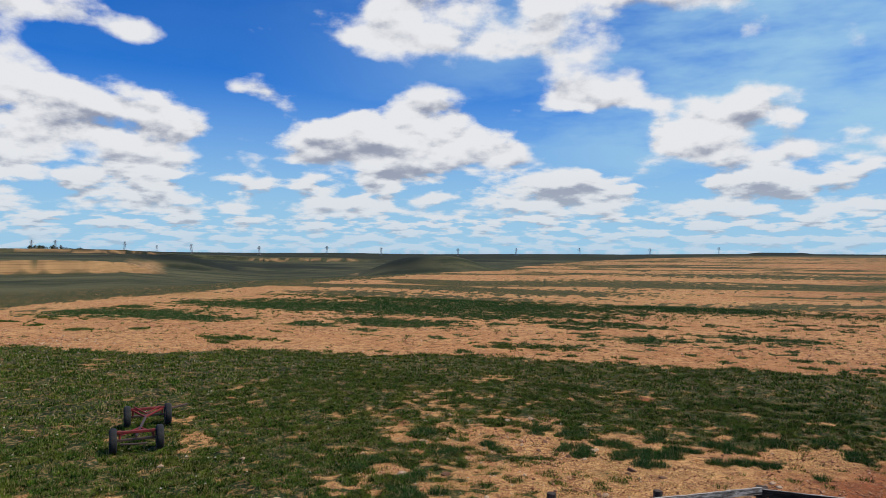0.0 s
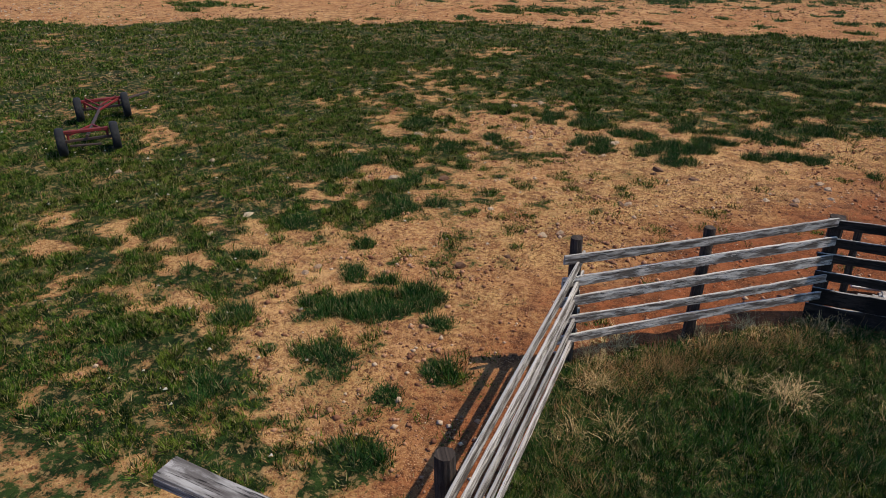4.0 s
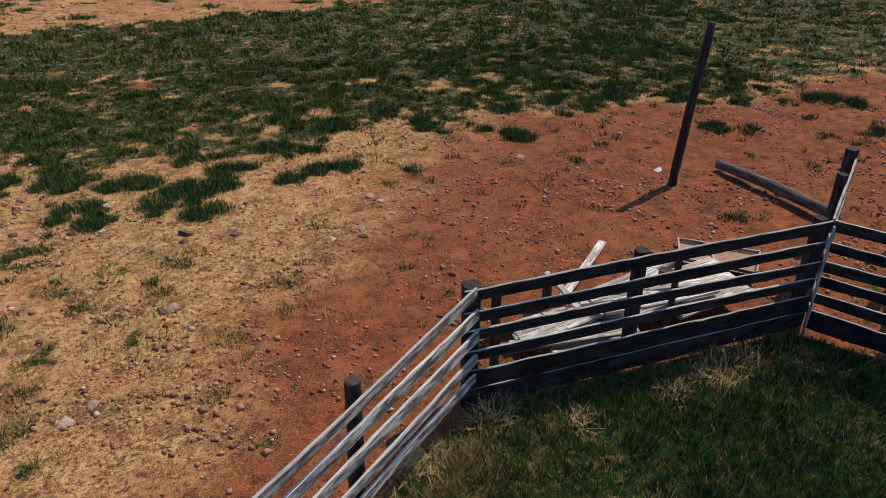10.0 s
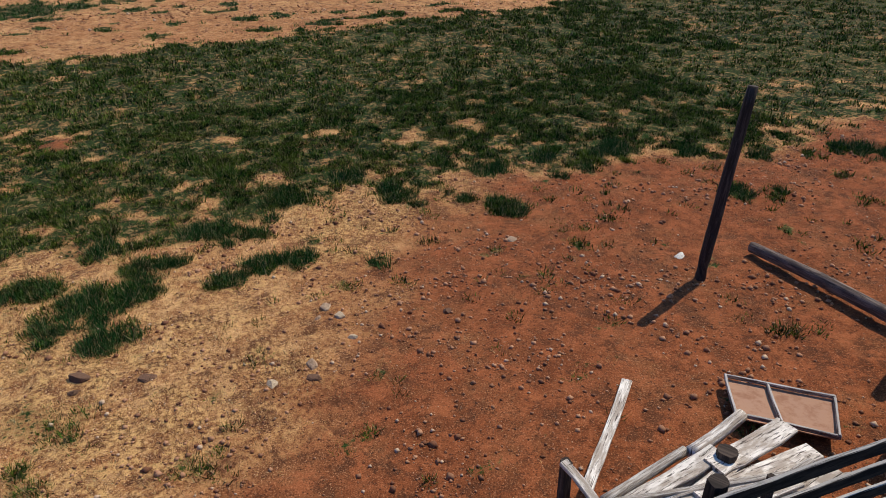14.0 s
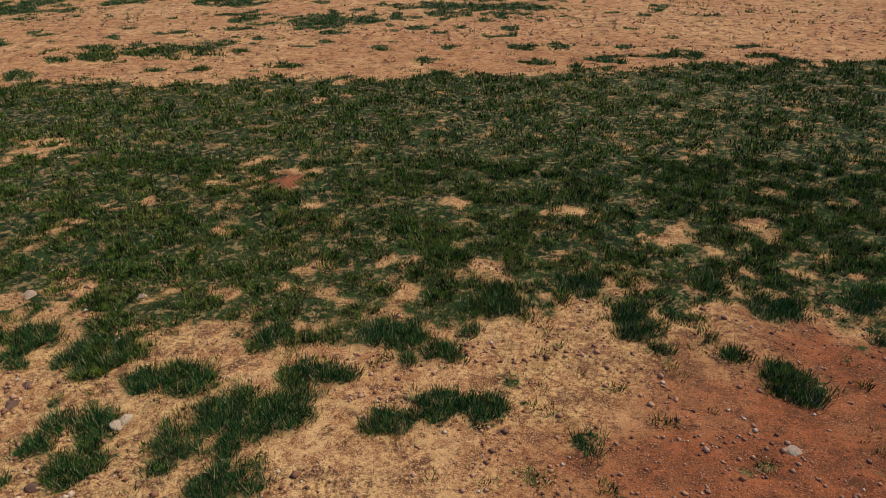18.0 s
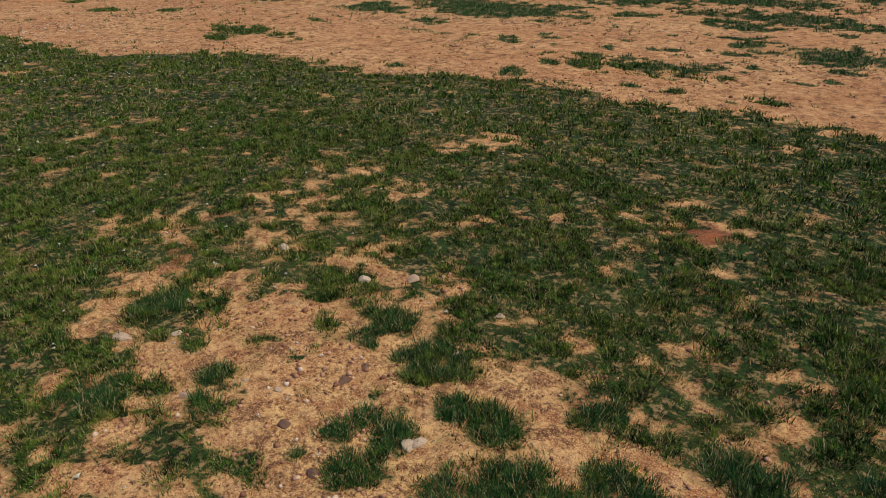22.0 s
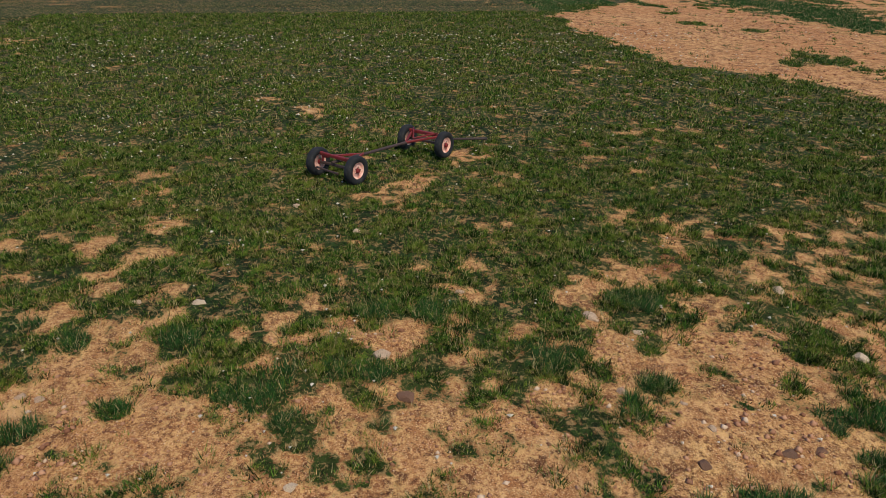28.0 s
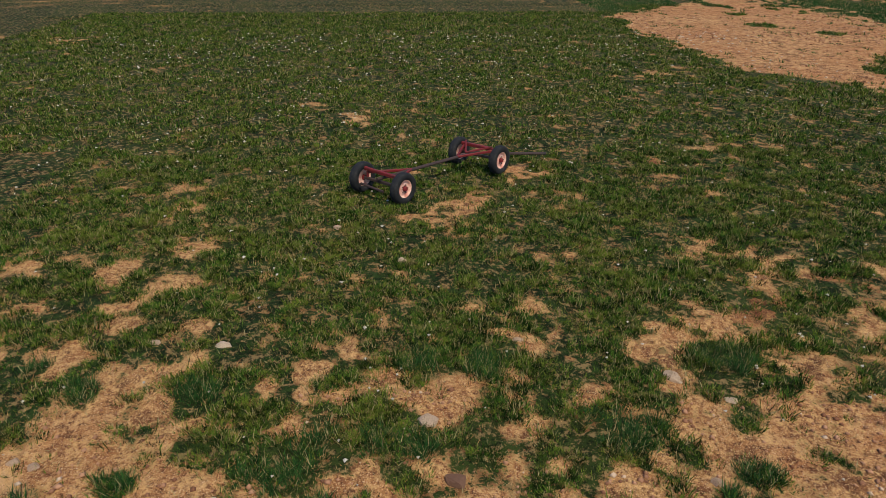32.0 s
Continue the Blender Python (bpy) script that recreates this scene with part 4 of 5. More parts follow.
    x, y = scatter(rng, 17000, (-3, 6.5, 5.5, 13.2), lambda x, y: inside(x, y, list(PEN)) * np.clip(growth(x, y)[0] * 1.3, 0, 1))
    tri_mesh("pen_grass", tussocks(rng, x, y, 16, 0.09, 0.15, 0.008, 0.75), PEN_TURF, "longer green grass inside the pen", "grass")


build_growth()


def build_gravel():
    rng = np.random.default_rng(5)
    x, y = scatter(rng, 95000, (-9, 16, 8, 25), lambda x, y: np.clip(1 - growth(x, y)[0] * 1.3, 0, 1) * (0.15 + 0.85 * smooth(0.45, 0.65, fractal(x, y, 1.6, 3))) * ~inside(x, y, list(PEN)))
    heap = lambda x, y: smooth(0.52, 0.7, fractal(x + 17, y + 3, 1.1, 4))
    x2, y2 = scatter(rng, 46000, (-9, 14, 8, 25), lambda x, y: np.clip(1 - growth(x, y)[0] * 1.4, 0, 1) * (0.015 + 0.75 * heap(x, y)) * ~inside(x, y, list(PEN)))
    x3, y3 = scatter(rng, 48000, (-50, 26, 27, 75), lambda x, y: np.clip(1 - growth(x, y)[0] * 1.2, 0, 1) * (0.1 + 0.9 * smooth(0.42, 0.62, fractal(x * 0.6, y, 4.0, 4))) * smooth(-0.5, 0.5, y - along(FAR_EDGE, x)))
    s = np.concatenate([0.008 + 0.035 * rng.random(len(x)) ** 8, 0.011 + 0.05 * rng.random(len(x2)) ** 3, 0.022 + 0.06 * rng.random(len(x3)) ** 3])
    x, y = np.concatenate([x, x2, x3]), np.concatenate([y, y2, y3])
    n = len(x)
    z = lie(x, y) + s * 0.25
    base = np.array([(1, 0, 0), (0, 1, 0), (-1, 0, 0), (0, -1, 0), (0, 0, 0.8), (0, 0, -0.6)], float)
    v = base[None] * s[:, None, None] * rng.uniform(0.6, 1.3, (n, 6, 3))
    a = rng.random(n) * 6.28
    c, sn = np.cos(a)[:, None], np.sin(a)[:, None]
    vx, vy = v[..., 0] * c - v[..., 1] * sn, v[..., 0] * sn + v[..., 1] * c
    co = np.stack([vx + x[:, None], vy + y[:, None], v[..., 2] + z[:, None]], -1).reshape(-1, 3)
    tri = np.array([(0, 1, 4), (1, 2, 4), (2, 3, 4), (3, 0, 4), (1, 0, 5), (2, 1, 5), (3, 2, 5), (0, 3, 5)])
    f = (tri[None] + 6 * np.arange(n)[:, None, None]).reshape(-1)
    me = bpy.data.meshes.new("gravel")
    me.vertices.add(len(co))
    me.vertices.foreach_set("co", co.astype(np.float32).ravel())
    me.loops.add(len(f))
    me.loops.foreach_set("vertex_index", f.astype(np.int32))
    me.polygons.add(len(f) // 3)
    me.polygons.foreach_set("loop_start", np.arange(0, len(f), 3, dtype=np.int32))
    me.update(calc_edges=True)
    me.materials.append(GRAVEL)
    tagged(new("gravel", me), "loose reddish gravel and small clods on bare earth", "gravel", kind="stuff")


build_gravel()


def build_specks():
    rng = np.random.default_rng(17)
    x, y = scatter(rng, 2600, (-42, -5, -4, 34), lambda x, y: 0.25 + 0.75 * smooth(0.5, 0.65, fractal(x, y, 3, 3)))
    n = len(x)
    s = rng.uniform(0.012, 0.04, n) + 0.0012 * np.maximum(-x - 10, 0)
    c = np.stack([x, y, lie(x, y) + 0.035 + s * 0.3], -1)
    base = np.array([(1, 0, 0), (-0.5, 0.87, 0), (-0.5, -0.87, 0), (0, 0, 0.7)], float)
    v = c[:, None] + base[None] * s[:, None, None] * rng.uniform(0.6, 1.3, (n, 4, 3))
    tri = np.array([(0, 1, 3), (1, 2, 3), (2, 0, 3)])
    tri_mesh("pale_chips", v[:, tri].reshape(-1, 3), CHIP, "scattered pale chips of stone in the turf", "stones")


def chip_look(k):
    return {"Base Color": k.mix(island(k), (0.62, 0.55, 0.45), (0.42, 0.36, 0.27))}


CHIP = material("pale stone chips", chip_look)
build_specks()


# ---- corral ----
def zland(x, y):
    return float(land(np.array([x]), np.array([y]))[0])


def rail_fence(name, label, posts, runs, rng, group="corral fence panels", wood=None):
    """posts: x, y, top, radius, square; runs: end points, tops of the rails at both ends, width."""
    x0, y0 = posts[0][0], posts[0][1]
    t = thing(name, (x0, y0, zland(x0, y0)), label, "fence", group)
    for x, y, top, r, square in posts:
        z = zland(x, y) - 0.15
        if square:
            bm = board((x, y, z), (x + rng.uniform(-0.02, 0.02), y + rng.uniform(-0.02, 0.02), top), r * 2, r * 1.8, rng, segs=5, warp=0.006, ragged=0.0)
        else:
            bm = round_log((x, y, z), (x + rng.uniform(-0.03, 0.03), y + rng.uniform(-0.03, 0.03), top), r * 1.05, r * 0.95, rng, warp=0.012)
        part("post", bm, POST_WOOD, t)
    for a, b, tops, width in runs:
        for za, zb in tops:
            # low rails of the shade-coloured panels are widened to imitate dark gaps
            w = width * rng.uniform(0.82, 0.98) * (1.75 if wood and za < 0.6 else 1.0)
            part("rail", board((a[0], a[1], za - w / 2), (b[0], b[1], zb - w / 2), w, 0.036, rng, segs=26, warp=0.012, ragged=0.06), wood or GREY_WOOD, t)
    return t


RNG = random.Random(3)
A, B, C, D = (-3.02, 10.78), (-1.56, 11.98), (-0.05, 13.28), (4.62, 13.28)
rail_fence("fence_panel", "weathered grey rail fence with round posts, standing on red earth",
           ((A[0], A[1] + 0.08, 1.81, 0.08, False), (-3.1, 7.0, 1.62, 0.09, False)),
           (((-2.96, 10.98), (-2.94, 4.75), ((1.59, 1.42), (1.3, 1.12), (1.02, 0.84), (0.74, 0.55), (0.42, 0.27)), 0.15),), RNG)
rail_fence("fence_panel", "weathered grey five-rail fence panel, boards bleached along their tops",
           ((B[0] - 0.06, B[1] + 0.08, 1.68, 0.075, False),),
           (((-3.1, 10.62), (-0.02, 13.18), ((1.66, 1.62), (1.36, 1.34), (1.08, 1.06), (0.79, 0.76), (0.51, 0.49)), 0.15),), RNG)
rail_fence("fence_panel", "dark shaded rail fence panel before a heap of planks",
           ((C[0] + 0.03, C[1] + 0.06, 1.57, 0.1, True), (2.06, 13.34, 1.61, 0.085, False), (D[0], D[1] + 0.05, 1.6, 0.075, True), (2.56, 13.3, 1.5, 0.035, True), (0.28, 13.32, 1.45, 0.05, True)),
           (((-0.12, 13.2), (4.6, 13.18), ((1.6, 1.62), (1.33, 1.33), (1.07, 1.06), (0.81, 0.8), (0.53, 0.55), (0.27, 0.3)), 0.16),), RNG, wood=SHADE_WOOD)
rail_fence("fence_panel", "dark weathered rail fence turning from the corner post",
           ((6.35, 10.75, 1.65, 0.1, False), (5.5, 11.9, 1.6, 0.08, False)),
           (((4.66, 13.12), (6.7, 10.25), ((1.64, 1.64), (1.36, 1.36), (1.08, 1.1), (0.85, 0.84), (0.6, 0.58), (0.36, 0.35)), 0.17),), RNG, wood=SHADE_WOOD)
rail_fence("chute_panel", "narrow loading chute side of splintered grey boards",
           ((7.2, 15.3, 1.45, 0.09, True), (5.95, 14.32, 1.6, 0.07, True)),
           (((4.72, 13.22), (7.2, 15.22), ((1.62, 1.34), (1.36, 1.1), (1.12, 0.9), (0.9, 0.7), (0.6, 0.5), (0.35, 0.25)), 0.19),), RNG, "loading chute sides")
rail_fence("chute_panel", "far side of the loading chute with gaps between its boards",
           ((5.75, 12.45, 1.5, 0.08, True), (7.0, 13.7, 1.6, 0.08, True), (8.5, 14.85, 1.4, 0.09, True)),
           (((5.8, 12.5), (8.55, 14.8), ((1.6, 1.42), (1.3, 1.1), (1.0, 0.8), (0.7, 0.5)), 0.15),), RNG, "loading chute sides")

solo("splintered_board", board((4.62, 13.1, -0.1), (4.6, 13.1, 1.6), 0.036, 0.02, RNG, segs=18, warp=0.02), PALE_WOOD, (4.62, 13.1, zland(4.62, 13.1)), "bleached splintered board upright against the corner post", "board")

# gate frame over the pen's entry
gate = thing("gate_frame", (-3.02, 4.9, zland(-3.02, 4.9)), "tall timber gate frame with a split weathered crossbeam", "gate frame")
part("post", round_log((-3.02, 4.88, -0.2), (-3.0, 4.88, 2.99), 0.11, 0.1, RNG, warp=0.02), POST_WOOD, gate)
part("post", round_log((1.3, 4.6, -0.2), (1.3, 4.62, 2.99), 0.11, 0.1, RNG, warp=0.02), POST_WOOD, gate)
part("crossbeam", board((-3.68, 4.97, 3.05), (1.7, 4.62, 3.05), 0.165, 0.07, RNG, upright=False, segs=16, warp=0.012, ragged=0.02), SPLIT_WOOD, gate, "split grey weathered beam")

# standing pole, fallen log
solo("leaning_pole", round_log((6.1, 18.1, -0.4), (6.27, 18.06, 2.92), 0.09, 0.075, RNG, segs=12, warp=0.03), POST_WOOD, (6.1, 18.1, zland(6.1, 18.1)), "lone dark wooden pole standing on bare red earth", "pole", smooth=True)
solo("fallen_log", round_log((7.48, 18.5, -0.11), (7.66, 15.75, 0.02), 0.1, 0.115, RNG, segs=12, warp=0.03), LOG_WOOD, (7.45, 18.45, zland(7.45, 18.45)), "long brown log lying on red earth, bark worn to white", "log", smooth=True)

# heap of old timber behind the shaded panel
def plank(a, b, w, th, label, mat=None, flat=True, name="plank"):
    solo(name, board(a, b, w, th, RNG, upright=not flat, segs=8, warp=0.012, ragged=0.04), mat or PALE_WOOD, (a[0], a[1], zland(a[0], a[1])), label, "plank", "timber heap")


def pole_piece(a, b, r, label):
    solo("round_pole", round_log(a, b, r, r * 0.92, RNG, warp=0.012), PALE_WOOD, (a[0], a[1], zland(a[0], a[1])), label, "pole", "timber heap", smooth=True)


plank((3.37, 16.17, 0.0), (1.95, 14.75, 0.12), 0.13, 0.035, "long bleached plank resting on the edge of the timber heap")
plank((1.66, 14.82, 0.52), (1.78, 14.12, 0.4), 0.1, 0.05, "short grey plank tilted over a stub post")
solo("stub_post", board((1.7, 14.8, -0.15), (1.69, 14.81, 0.52), 0.12, 0.1, RNG, segs=3, warp=0.0), POST_WOOD, (1.7, 14.8, zland(1.7, 14.8)), "dark square stub of a post in the ground", "post")
pole_piece((1.92, 14.45, 0.28), (3.05, 14.68, 0.3), 0.055, "bleached round pole lying along the heap")
pole_piece((3.07, 14.62, 0.33), (3.92, 14.86, 0.36), 0.075, "thick bleached round pole with a dark cut end")
solo("stump", round_log((3.28, 14.36, 0.0), (3.3, 14.38, 0.5), 0.1, 0.1, RNG, segs=3, warp=0.0), POST_WOOD, (3.28, 14.36, zland(3.28, 14.36)), "dark sawn stump standing in the timber heap", "stump")
for i in range(30):
    x0 = RNG.uniform(0.5, 2.6)
    y0 = RNG.uniform(13.6, 14.35)
    L = RNG.uniform(0.5, 2.0)
    tilt = RNG.uniform(-0.3, 0.32)
    z0 = 0.06 + 0.36 * max(0.0, 1 - abs(x0 + L / 2 - 2.9) / 2.6) * RNG.uniform(0.4, 1.0)
    plank((x0, y0, z0), (x0 + L, y0 + tilt * L, z0 + RNG.uniform(-0.06, 0.1)), RNG.uniform(0.06, 0.17), RNG.uniform(0.025, 0.045), "sun-bleached plank in a tumbled heap")
for a, b, w in (((3.1, 14.3, 0.42), (4.25, 14.55, 0.36), 0.26), ((2.0, 14.2, 0.4), (3.25, 14.5, 0.4), 0.2), ((2.7, 14.0, 0.44), (4.3, 14.2, 0.3), 0.24), ((3.0, 13.7, 0.3), (4.3, 13.95, 0.28), 0.3), ((0.9, 13.9, 0.2), (2.2, 14.0, 0.34), 0.2), ((3.05, 13.5, 0.12), (3.6, 13.52, 0.14), 0.16)):
    plank(a, b, w, 0.045, "broad bleached board on top of the timber heap")

# tipped trough of plywood and battens
tray = thing("broken_tray", (4.5, 15.1, zland(4.5, 15.1)), "broken plywood tray with thin batten edges lying on the earth", "tray")
q = [Vector(p) for p in ((4.5, 15.72, 0.04), (5.42, 14.92, 0.06), (4.9, 14.37, 0.1), (4.06, 15.05, 0.12))]
bm = bmesh.new()
top = [bm.verts.new(p) for p in q]
low = [bm.verts.new(p - Vector((0, 0, 0.015))) for p in q]
bm.faces.new(top)
bm.faces.new(low[::-1])
for i in range(4):
    bm.faces.new((top[i], low[i], low[(i + 1) % 4], top[(i + 1) % 4]))
bmesh.ops.recalc_face_normals(bm, faces=bm.faces)
part("sheet", bm, PLY, tray, "thin plywood sheet dusted with red earth")
for a, b in ((q[0], q[1]), (q[1], q[2]), (q[2], q[3]), (q[3], q[0]), (q[0].lerp(q[1], 0.4), q[3].lerp(q[2], 0.45))):
    part("batten", board(a + Vector((0, 0, 0.04)), b + Vector((0, 0, 0.05)), 0.055, 0.03, RNG, segs=4, warp=0.006), GREY_WOOD, tray)


# ---- wagon running gear ----
def build_wagon():
    base = Vector((-17.45, 16.3, zland(-17.45, 16.3)))
    g = base.z
    near_r, near_l = Vector((-16.05, 15.65, g)), Vector((-16.85, 14.7, g))
    far_r, far_l = Vector((-18.05, 17.95, g)), Vector((-18.85, 17.0, g))
    t = thing("wagon_running_gear", base, "old red farm wagon chassis on four rubber tyres, parked on grass", "wagon chassis")
    R = 0.355

    def wheel(contact, other):
        ax = (contact - other).normalized()
        c = contact + Vector((0, 0, R))
        w = new("wheel")
        w.parent, w.location = t, c - base
        m = Matrix.LocRotScale(None, ax.to_track_quat("Z", "Y"), None)

        def lathe(profile, n=28):
            bm = bmesh.new()
            rows = [[bm.verts.new(c + m @ Vector((r * math.cos(2 * math.pi * i / n), r * math.sin(2 * math.pi * i / n), h))) for i in range(n)] for r, h in profile]
            for r0, r1 in zip(rows, rows[1:]):
                for i in range(n):
                    bm.faces.new((r0[i], r0[(i + 1) % n], r1[(i + 1) % n], r1[i]))
            bmesh.ops.recalc_face_normals(bm, faces=bm.faces)
            return bm

        tyre = lathe(((0.2, -0.07), (0.25, -0.095), (0.31, -0.1), (0.345, -0.08), (0.357, -0.03), (0.357, 0.03), (0.345, 0.08), (0.31, 0.1), (0.25, 0.095), (0.2, 0.07), (0.2, -0.07)))
        part("tyre", tyre, RUBBER, w, smooth=True)
        rim = lathe(((0.203, 0.072), (0.195, 0.075), (0.185, 0.03), (0.15, 0.022), (0.1, 0.045), (0.075, 0.05), (0.075, -0.05), (0.15, -0.03), (0.203, -0.07)))
        part("rim", rim, RIM_PAINT, w, "pale faded red and cream rim", smooth=True)
        hub = lathe(((0.0005, 0.1), (0.045, 0.1), (0.055, 0.085), (0.06, 0.04), (0.06, -0.06), (0.0005, -0.06)), 14)
        part("hub", hub, RED_STEEL, w)
        for i in range(5):
            q2 = c + m @ Vector((0.09 * math.cos(i * 1.2566), 0.09 * math.sin(i * 1.2566), 0.045))
            part("bolt", rod(q2, q2 + ax * 0.025, 0.011, sides=6), DARK_STEEL, w)

    for a, b in ((near_r, near_l), (near_l, near_r), (far_r, far_l), (far_l, far_r)):
        wheel(a, b)
    up = lambda p, h: Vector((p.x, p.y, g + h))
    nm, fm = (near_r + near_l) / 2, (far_r + far_l) / 2
    fwd = (fm - nm).normalized()
    side = (near_r - near_l).normalized()

    def beam(name, a, b, w, h, mat=RED_STEEL):
        part(name, board(a, b, h, w, RNG, segs=3, warp=0.0, ragged=0.0), mat, t)

    beam("axle", up(near_l + side * 0.08, R), up(near_r - side * 0.08, R), 0.07, 0.07, DARK_STEEL)
    beam("axle", up(far_l + side * 0.08, R), up(far_r - side * 0.08, R), 0.07, 0.07, DARK_STEEL)
    beam("bolster", up(nm - side * 0.52, 0.58), up(nm + side * 0.5, 0.56), 0.08, 0.09)
    beam("bolster", up(fm - side * 0.52, 0.58), up(fm + side * 0.52, 0.58), 0.08, 0.09)
    for s in (-0.45, 0.45):
        part("stake", rod(up(nm + side * s, R), up(nm + side * s, 0.6), 0.03), RED_STEEL, t)
        part("stake", rod(up(fm + side * s, R), up(fm + side * s, 0.62), 0.03), RED_STEEL, t)
        beam("hound", up(nm + side * s, 0.5), up(nm + fwd * 0.85, 0.47), 0.05, 0.06)
        beam("hound", up(fm + side * s, 0.55), up(fm - fwd * 0.75, 0.47), 0.05, 0.06)
    beam("brace", up(fm - side * 0.4, 0.66), up(fm - fwd * 0.45, 0.52), 0.04, 0.04)
    beam("brace", up(fm + side * 0.4, 0.64), up(fm - fwd * 0.45, 0.52), 0.04, 0.04)
    part("reach_pole", rod(up(nm - fwd * 0.15, 0.46), up(fm, 0.46), 0.04), DARK_STEEL, t)
    beam("crossbar", up(nm - side * 0.4 - fwd * 0.25, 0.3), up(nm + side * 0.3 - fwd * 0.25, 0.26), 0.05, 0.05, DARK_STEEL)
    part("tongue", rod(up(fm + fwd * 0.2, 0.36), Vector((-18.35, 19.15, g + 0.42)), 0.035), DARK_STEEL, t)


build_wagon()


# ---- dry bushes in the pen ----
def build_bushes():
    rng = np.random.default_rng(31)
    for x, y, spread, stems in BUSHES:
        size, n, floor_z = 0.6 * spread, int(1.25 * stems), zland(x, y)
        tris = []
        for i in range(n):
            a, lean, L = rng.random() * 6.28, rng.uniform(0.3, 1.45), size * rng.uniform(0.6, 1.2)
            p = np.array([x + rng.normal(0, size * 0.34), y + rng.normal(0, size * 0.34), floor_z - 0.01])
            d = np.array([np.cos(a) * np.sin(lean), np.sin(a) * np.sin(lean), np.cos(lean)])
            w = np.array([-np.sin(a), np.cos(a), 0.0]) * rng.uniform(0.0036, 0.006)
            for j in range(5):
                d = d + rng.normal(0, 0.22, 3) - np.array([0, 0, 0.12])
                d /= np.linalg.norm(d)
                q = p + d * L / 5
                q[2] = max(q[2], floor_z + 0.01)
                k = 1 - j / 6
                tris += [p - w * k, p + w * k, q + w * k * 0.8, p - w * k, q + w * k * 0.8, q - w * k * 0.8]
                if j > 1:
                    b = q + rng.normal(0, size * 0.12, 3)
                    tris += [q - w * 0.5, q + w * 0.5, b]
                p = q
        v = np.array(tris) - np.array([x, y, floor_z])
        ob = tri_mesh("dry_bush", v, BUSH, "dead tangled bush of bleached stalks inside the pen", "dry bush")
        ob.location = (x, y, zland(x, y))
        del ob["kind"]
        tagged(ob, group="dead bushes")


BUSHES = ((-2.72, 11.0, 0.5, 90), (-2.5, 11.45, 0.55, 90), (-2.55, 10.45, 0.42, 130), (-2.1, 9.7, 0.5, 60), (-0.83, 12.55, 0.5, 80), (-0.95, 11.18, 0.4, 60), (-0.34, 11.15, 0.6, 130), (0.12, 12.95, 0.5, 90), (-2.6, 9.5, 0.4, 50),
          (2.9, 12.75, 0.6, 90), (2.3, 12.6, 0.4, 60), (3.5, 12.85, 0.55, 80), (1.0, 12.55, 0.4, 60), (-1.5, 12.1, 0.45, 70), (0.9, 11.2, 0.5, 60))
BUSH = blades((0.5, 0.33, 0.14), (0.78, 0.56, 0.28), (0.62, 0.4, 0.17), "bleached dead stalks", 0.0)
build_bushes()


# ---- stones ----
def stone_mesh(rng, flat):
    """A broken field stone: a noisy ball with faces knocked off it, sunk at its base."""
    bm = bmesh.new()
    bmesh.ops.create_icosphere(bm, subdivisions=3, radius=1.0)
    o = Vector((rng.uniform(0, 50), rng.uniform(0, 50), 0))
    cuts = [(Vector((rng.gauss(0, 1), rng.gauss(0, 1), rng.gauss(0.3, 0.8))).normalized(), rng.uniform(0.55, 0.85)) for _ in range(9)]
    for v in bm.verts:
        n = v.co.copy()
        p = n * (1 + 0.3 * noise.noise(n * 1.1 + o))
        for d, h in cuts:
            over = p.dot(d) - h
            if over > 0:
                p -= d * over * 0.9
        p += n * 0.07 * noise.noise(n * 4.5 + o)
        p.z = max(p.z * flat, -0.25)
        v.co = p
    return bm


PALE = ((-10.08, 13.27, 0.14), (-10.17, 12.24, 0.09), (-7.62, 11.57, 0.08), (-9.98, 23.0, 0.15), (-9.37, 19.52, 0.16), (-7.26, 23.7, 0.14), (-7.92, 23.16, 0.13), (-8.82, 20.12, 0.11), (-8.34, 16.17, 0.15), (-7.3, 19.36, 0.1),
        (-5.39, 23.72, 0.1), (-4.45, 20.64, 0.12), (-13.06, 15.7, 0.13), (-7.53, 11.83, 0.08), (-14.7, 14.35, 0.11), (-10.31, 17.52, 0.09), (-0.22, 18.01, 0.13), (0.44, 18.43, 0.08), (3.81, 20.39, 0.12), (0.4, 19.03, 0.1),
        (0.25, 19.35, 0.11), (-0.77, 17.78, 0.1), (-5.23, 22.47, 0.1), (-4.37, 20.76, 0.13), (-3.28, 16.45, 0.1), (-4.15, 14.61, 0.09), (-6.5, 20.25, 0.07), (-7.01, 20.1, 0.07), (-5.71, 15.16, 0.1), (-4.42, 14.4, 0.12), (0.1, 19.1, 0.07))
DARK = ((-3.07, 18.85, 0.15), (-2.22, 18.51, 0.14), (-0.26, 17.71, 0.13), (-7.29, 16.48, 0.14), (-6.0, 20.99, 0.11), (-6.02, 21.4, 0.12), (-4.9, 19.54, 0.1), (-5.85, 19.88, 0.09), (1.9, 18.59, 0.08), (-5.35, 12.75, 0.12), (-4.73, 13.34, 0.1), (-3.41, 16.4, 0.1), (-4.1, 14.5, 0.1), (-5.02, 22.37, 0.1), (-3.1, 18.55, 0.08))


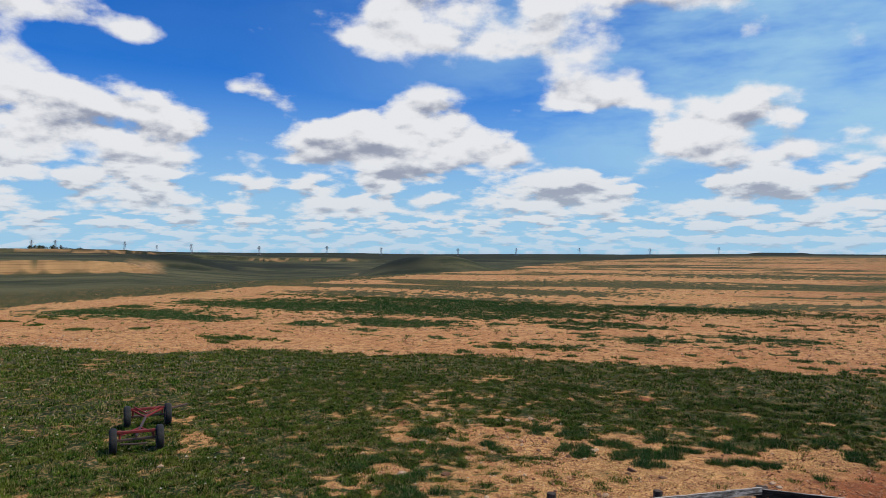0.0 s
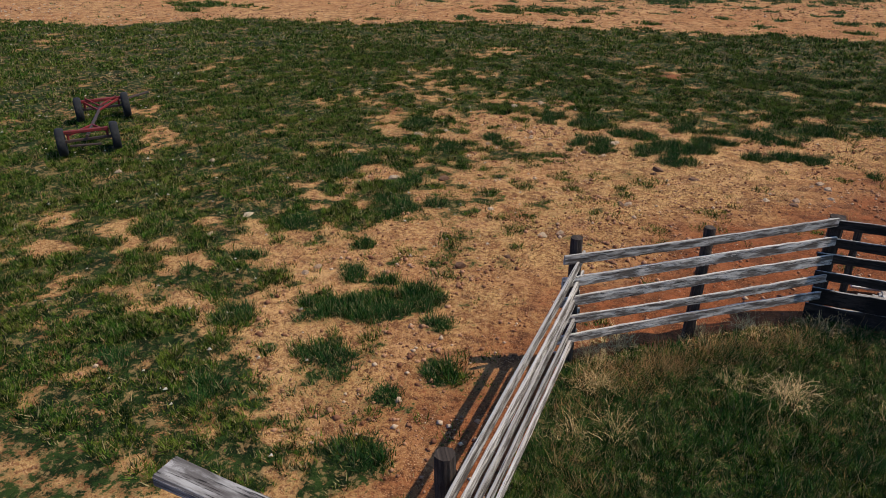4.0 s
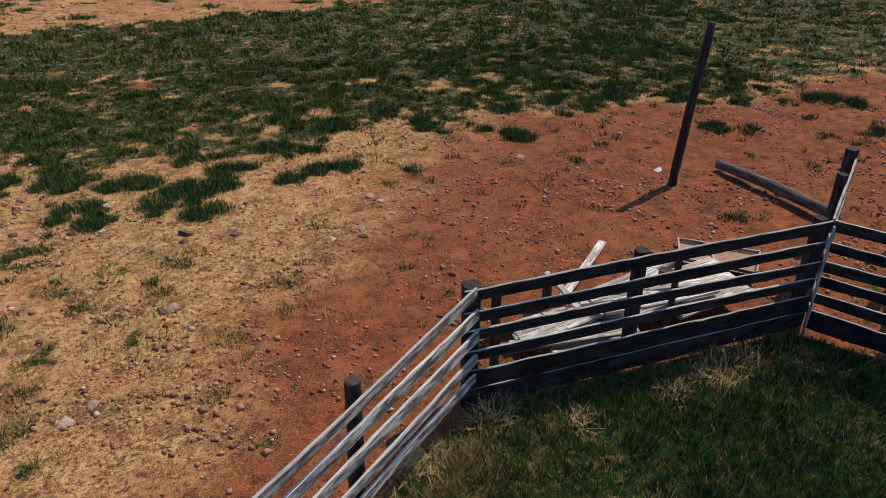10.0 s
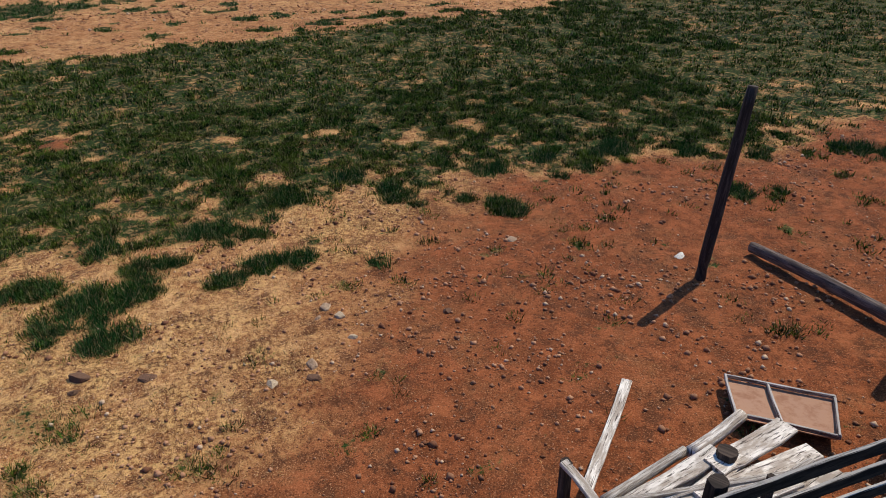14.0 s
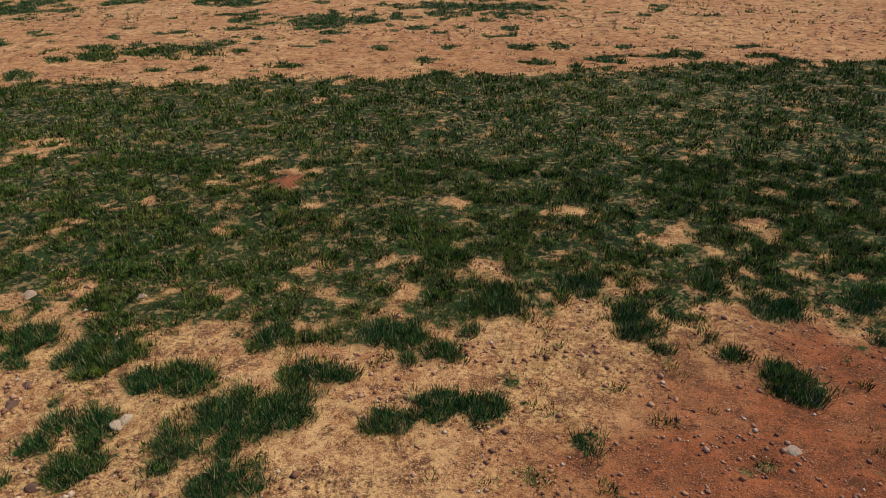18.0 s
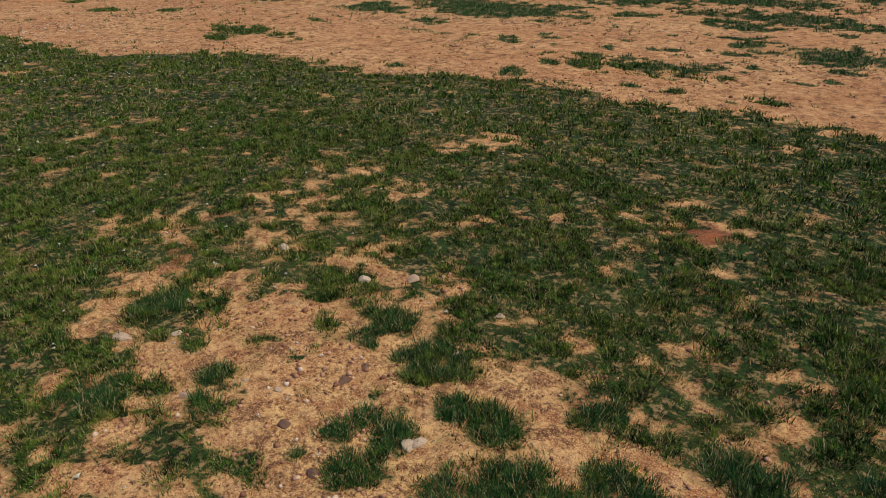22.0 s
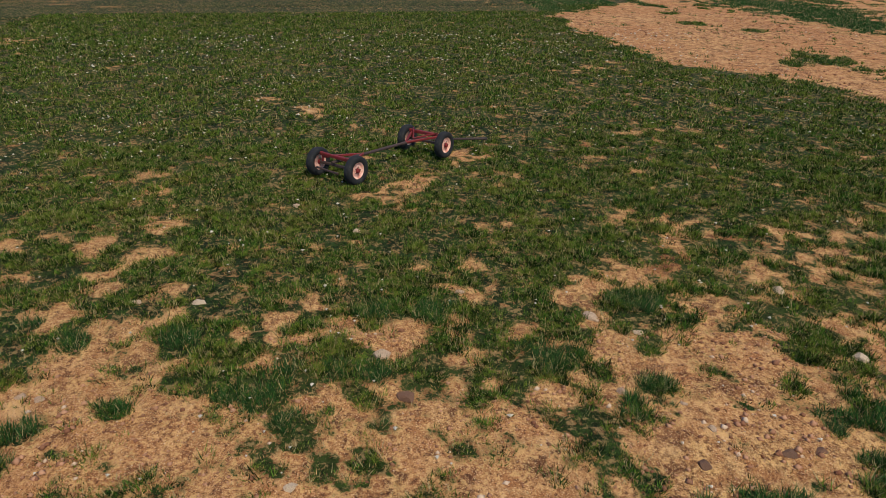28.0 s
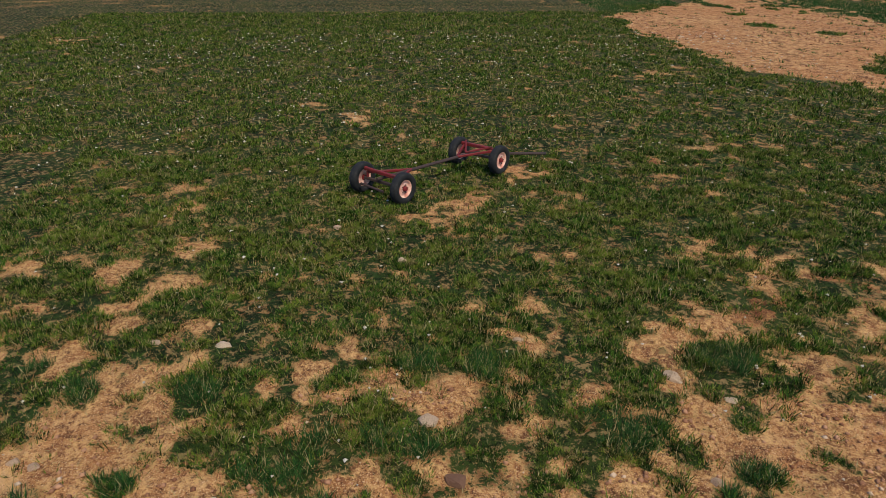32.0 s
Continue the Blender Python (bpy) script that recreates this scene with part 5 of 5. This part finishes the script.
def build_stones():
    rng = random.Random(21)
    for rows, mat, name, label, cat, group in ((PALE, STONE, "stone", "pale sandstone half sunk in the turf", "stone", "field stones"), (DARK, CLOD, "clod", "dark dry clod lying on bare earth", "clod", "earth clods")):
        for x, y, r in rows:
            ob = solo(name, stone_mesh(rng, rng.uniform(0.5, 0.8)), mat, (0, 0, 0), label, cat, group)
            ob.matrix_basis = Matrix.LocRotScale((x, y, zland(x, y)), Euler((0, 0, rng.uniform(0, 6))), (r, r * rng.uniform(0.65, 0.95), r * 0.85))
    w = solo("stone", stone_mesh(rng, 0.6), WHITE_STONE, (0, 0, 0), "white stone lying on red earth beside the pole", "stone", "field stones", smooth=True)
    w.matrix_basis = Matrix.LocRotScale((6.25, 18.85, zland(6.25, 18.85)), Euler((0, 0, 0.4)), (0.14, 0.09, 0.09))


build_stones()


# ---- far things: towers and a belt of trees ----
def far_spot(mark, dist):
    """A spot on the skyline by its mark across the first view, 1568 marks wide, and its distance."""
    u = (mark - 784) / 1254.7
    a = math.atan(u)
    s, c = math.sin(radians(23.9)), math.cos(radians(23.9))
    x, y = dist * (math.sin(a) * c - math.cos(a) * s), dist * (math.sin(a) * s + math.cos(a) * c)
    return x, y, zland(x, y)


def build_towers():
    def tower(base, hgt):
        t = thing("transmission_tower", base, "far grey lattice power line tower on the skyline", "power tower", "power line towers")
        b = Vector(base)
        for i in range(4):
            sx, sy = (1, 1, -1, -1)[i], (1, -1, 1, -1)[i]
            part("leg", rod(b + Vector((sx * 3.2, sy * 3.2, -1)), b + Vector((sx * 0.7, sy * 0.7, hgt)), 0.5, sides=4), GALVANISED, t)
        for f, w in ((0.72, 7), (0.86, 6), (0.98, 4)):
            part("crossarm", rod(b + Vector((-w, -w * 0.4, hgt * f)), b + Vector((w, w * 0.4, hgt * f)), 0.45, sides=4), GALVANISED, t)
        return t
    first = tower(far_spot(55, 2450), 30)
    for i, (px, d) in enumerate(((97, 2450), (220, 2500), (338, 2400), (458, 2450), (578, 2500), (674, 2700), (913, 2800), (1025, 2750), (1150, 2800), (1272, 2850), (810, 2850), (277, 3400))):
        copy_thing(first, Matrix.Translation(far_spot(px, d)))


build_towers()


def build_trees():
    rng = np.random.default_rng(9)
    out = []
    for i in range(46):
        px = rng.uniform(48, 150)
        x, y, z = far_spot(px, rng.uniform(2380, 2480))
        h = rng.uniform(5, 11) * (1.25 if px < 110 else 0.8)
        n = 70
        a, rr, zz = rng.random(n) * 6.28, np.sqrt(rng.random(n)), rng.random(n)
        r = h * 0.42 * rr * np.sin(np.pi * (0.15 + 0.8 * zz))
        c = np.stack([x + r * np.cos(a), y + r * np.sin(a), z + h * (0.1 + 0.9 * zz)], -1)
        out.append((c[:, None] + rng.normal(0, h * 0.1, (n, 3, 3))).reshape(-1, 3))
    tri_mesh("far_trees", np.concatenate(out), TREE_LEAF, "dark belt of trees on the far skyline", "trees")


build_trees()
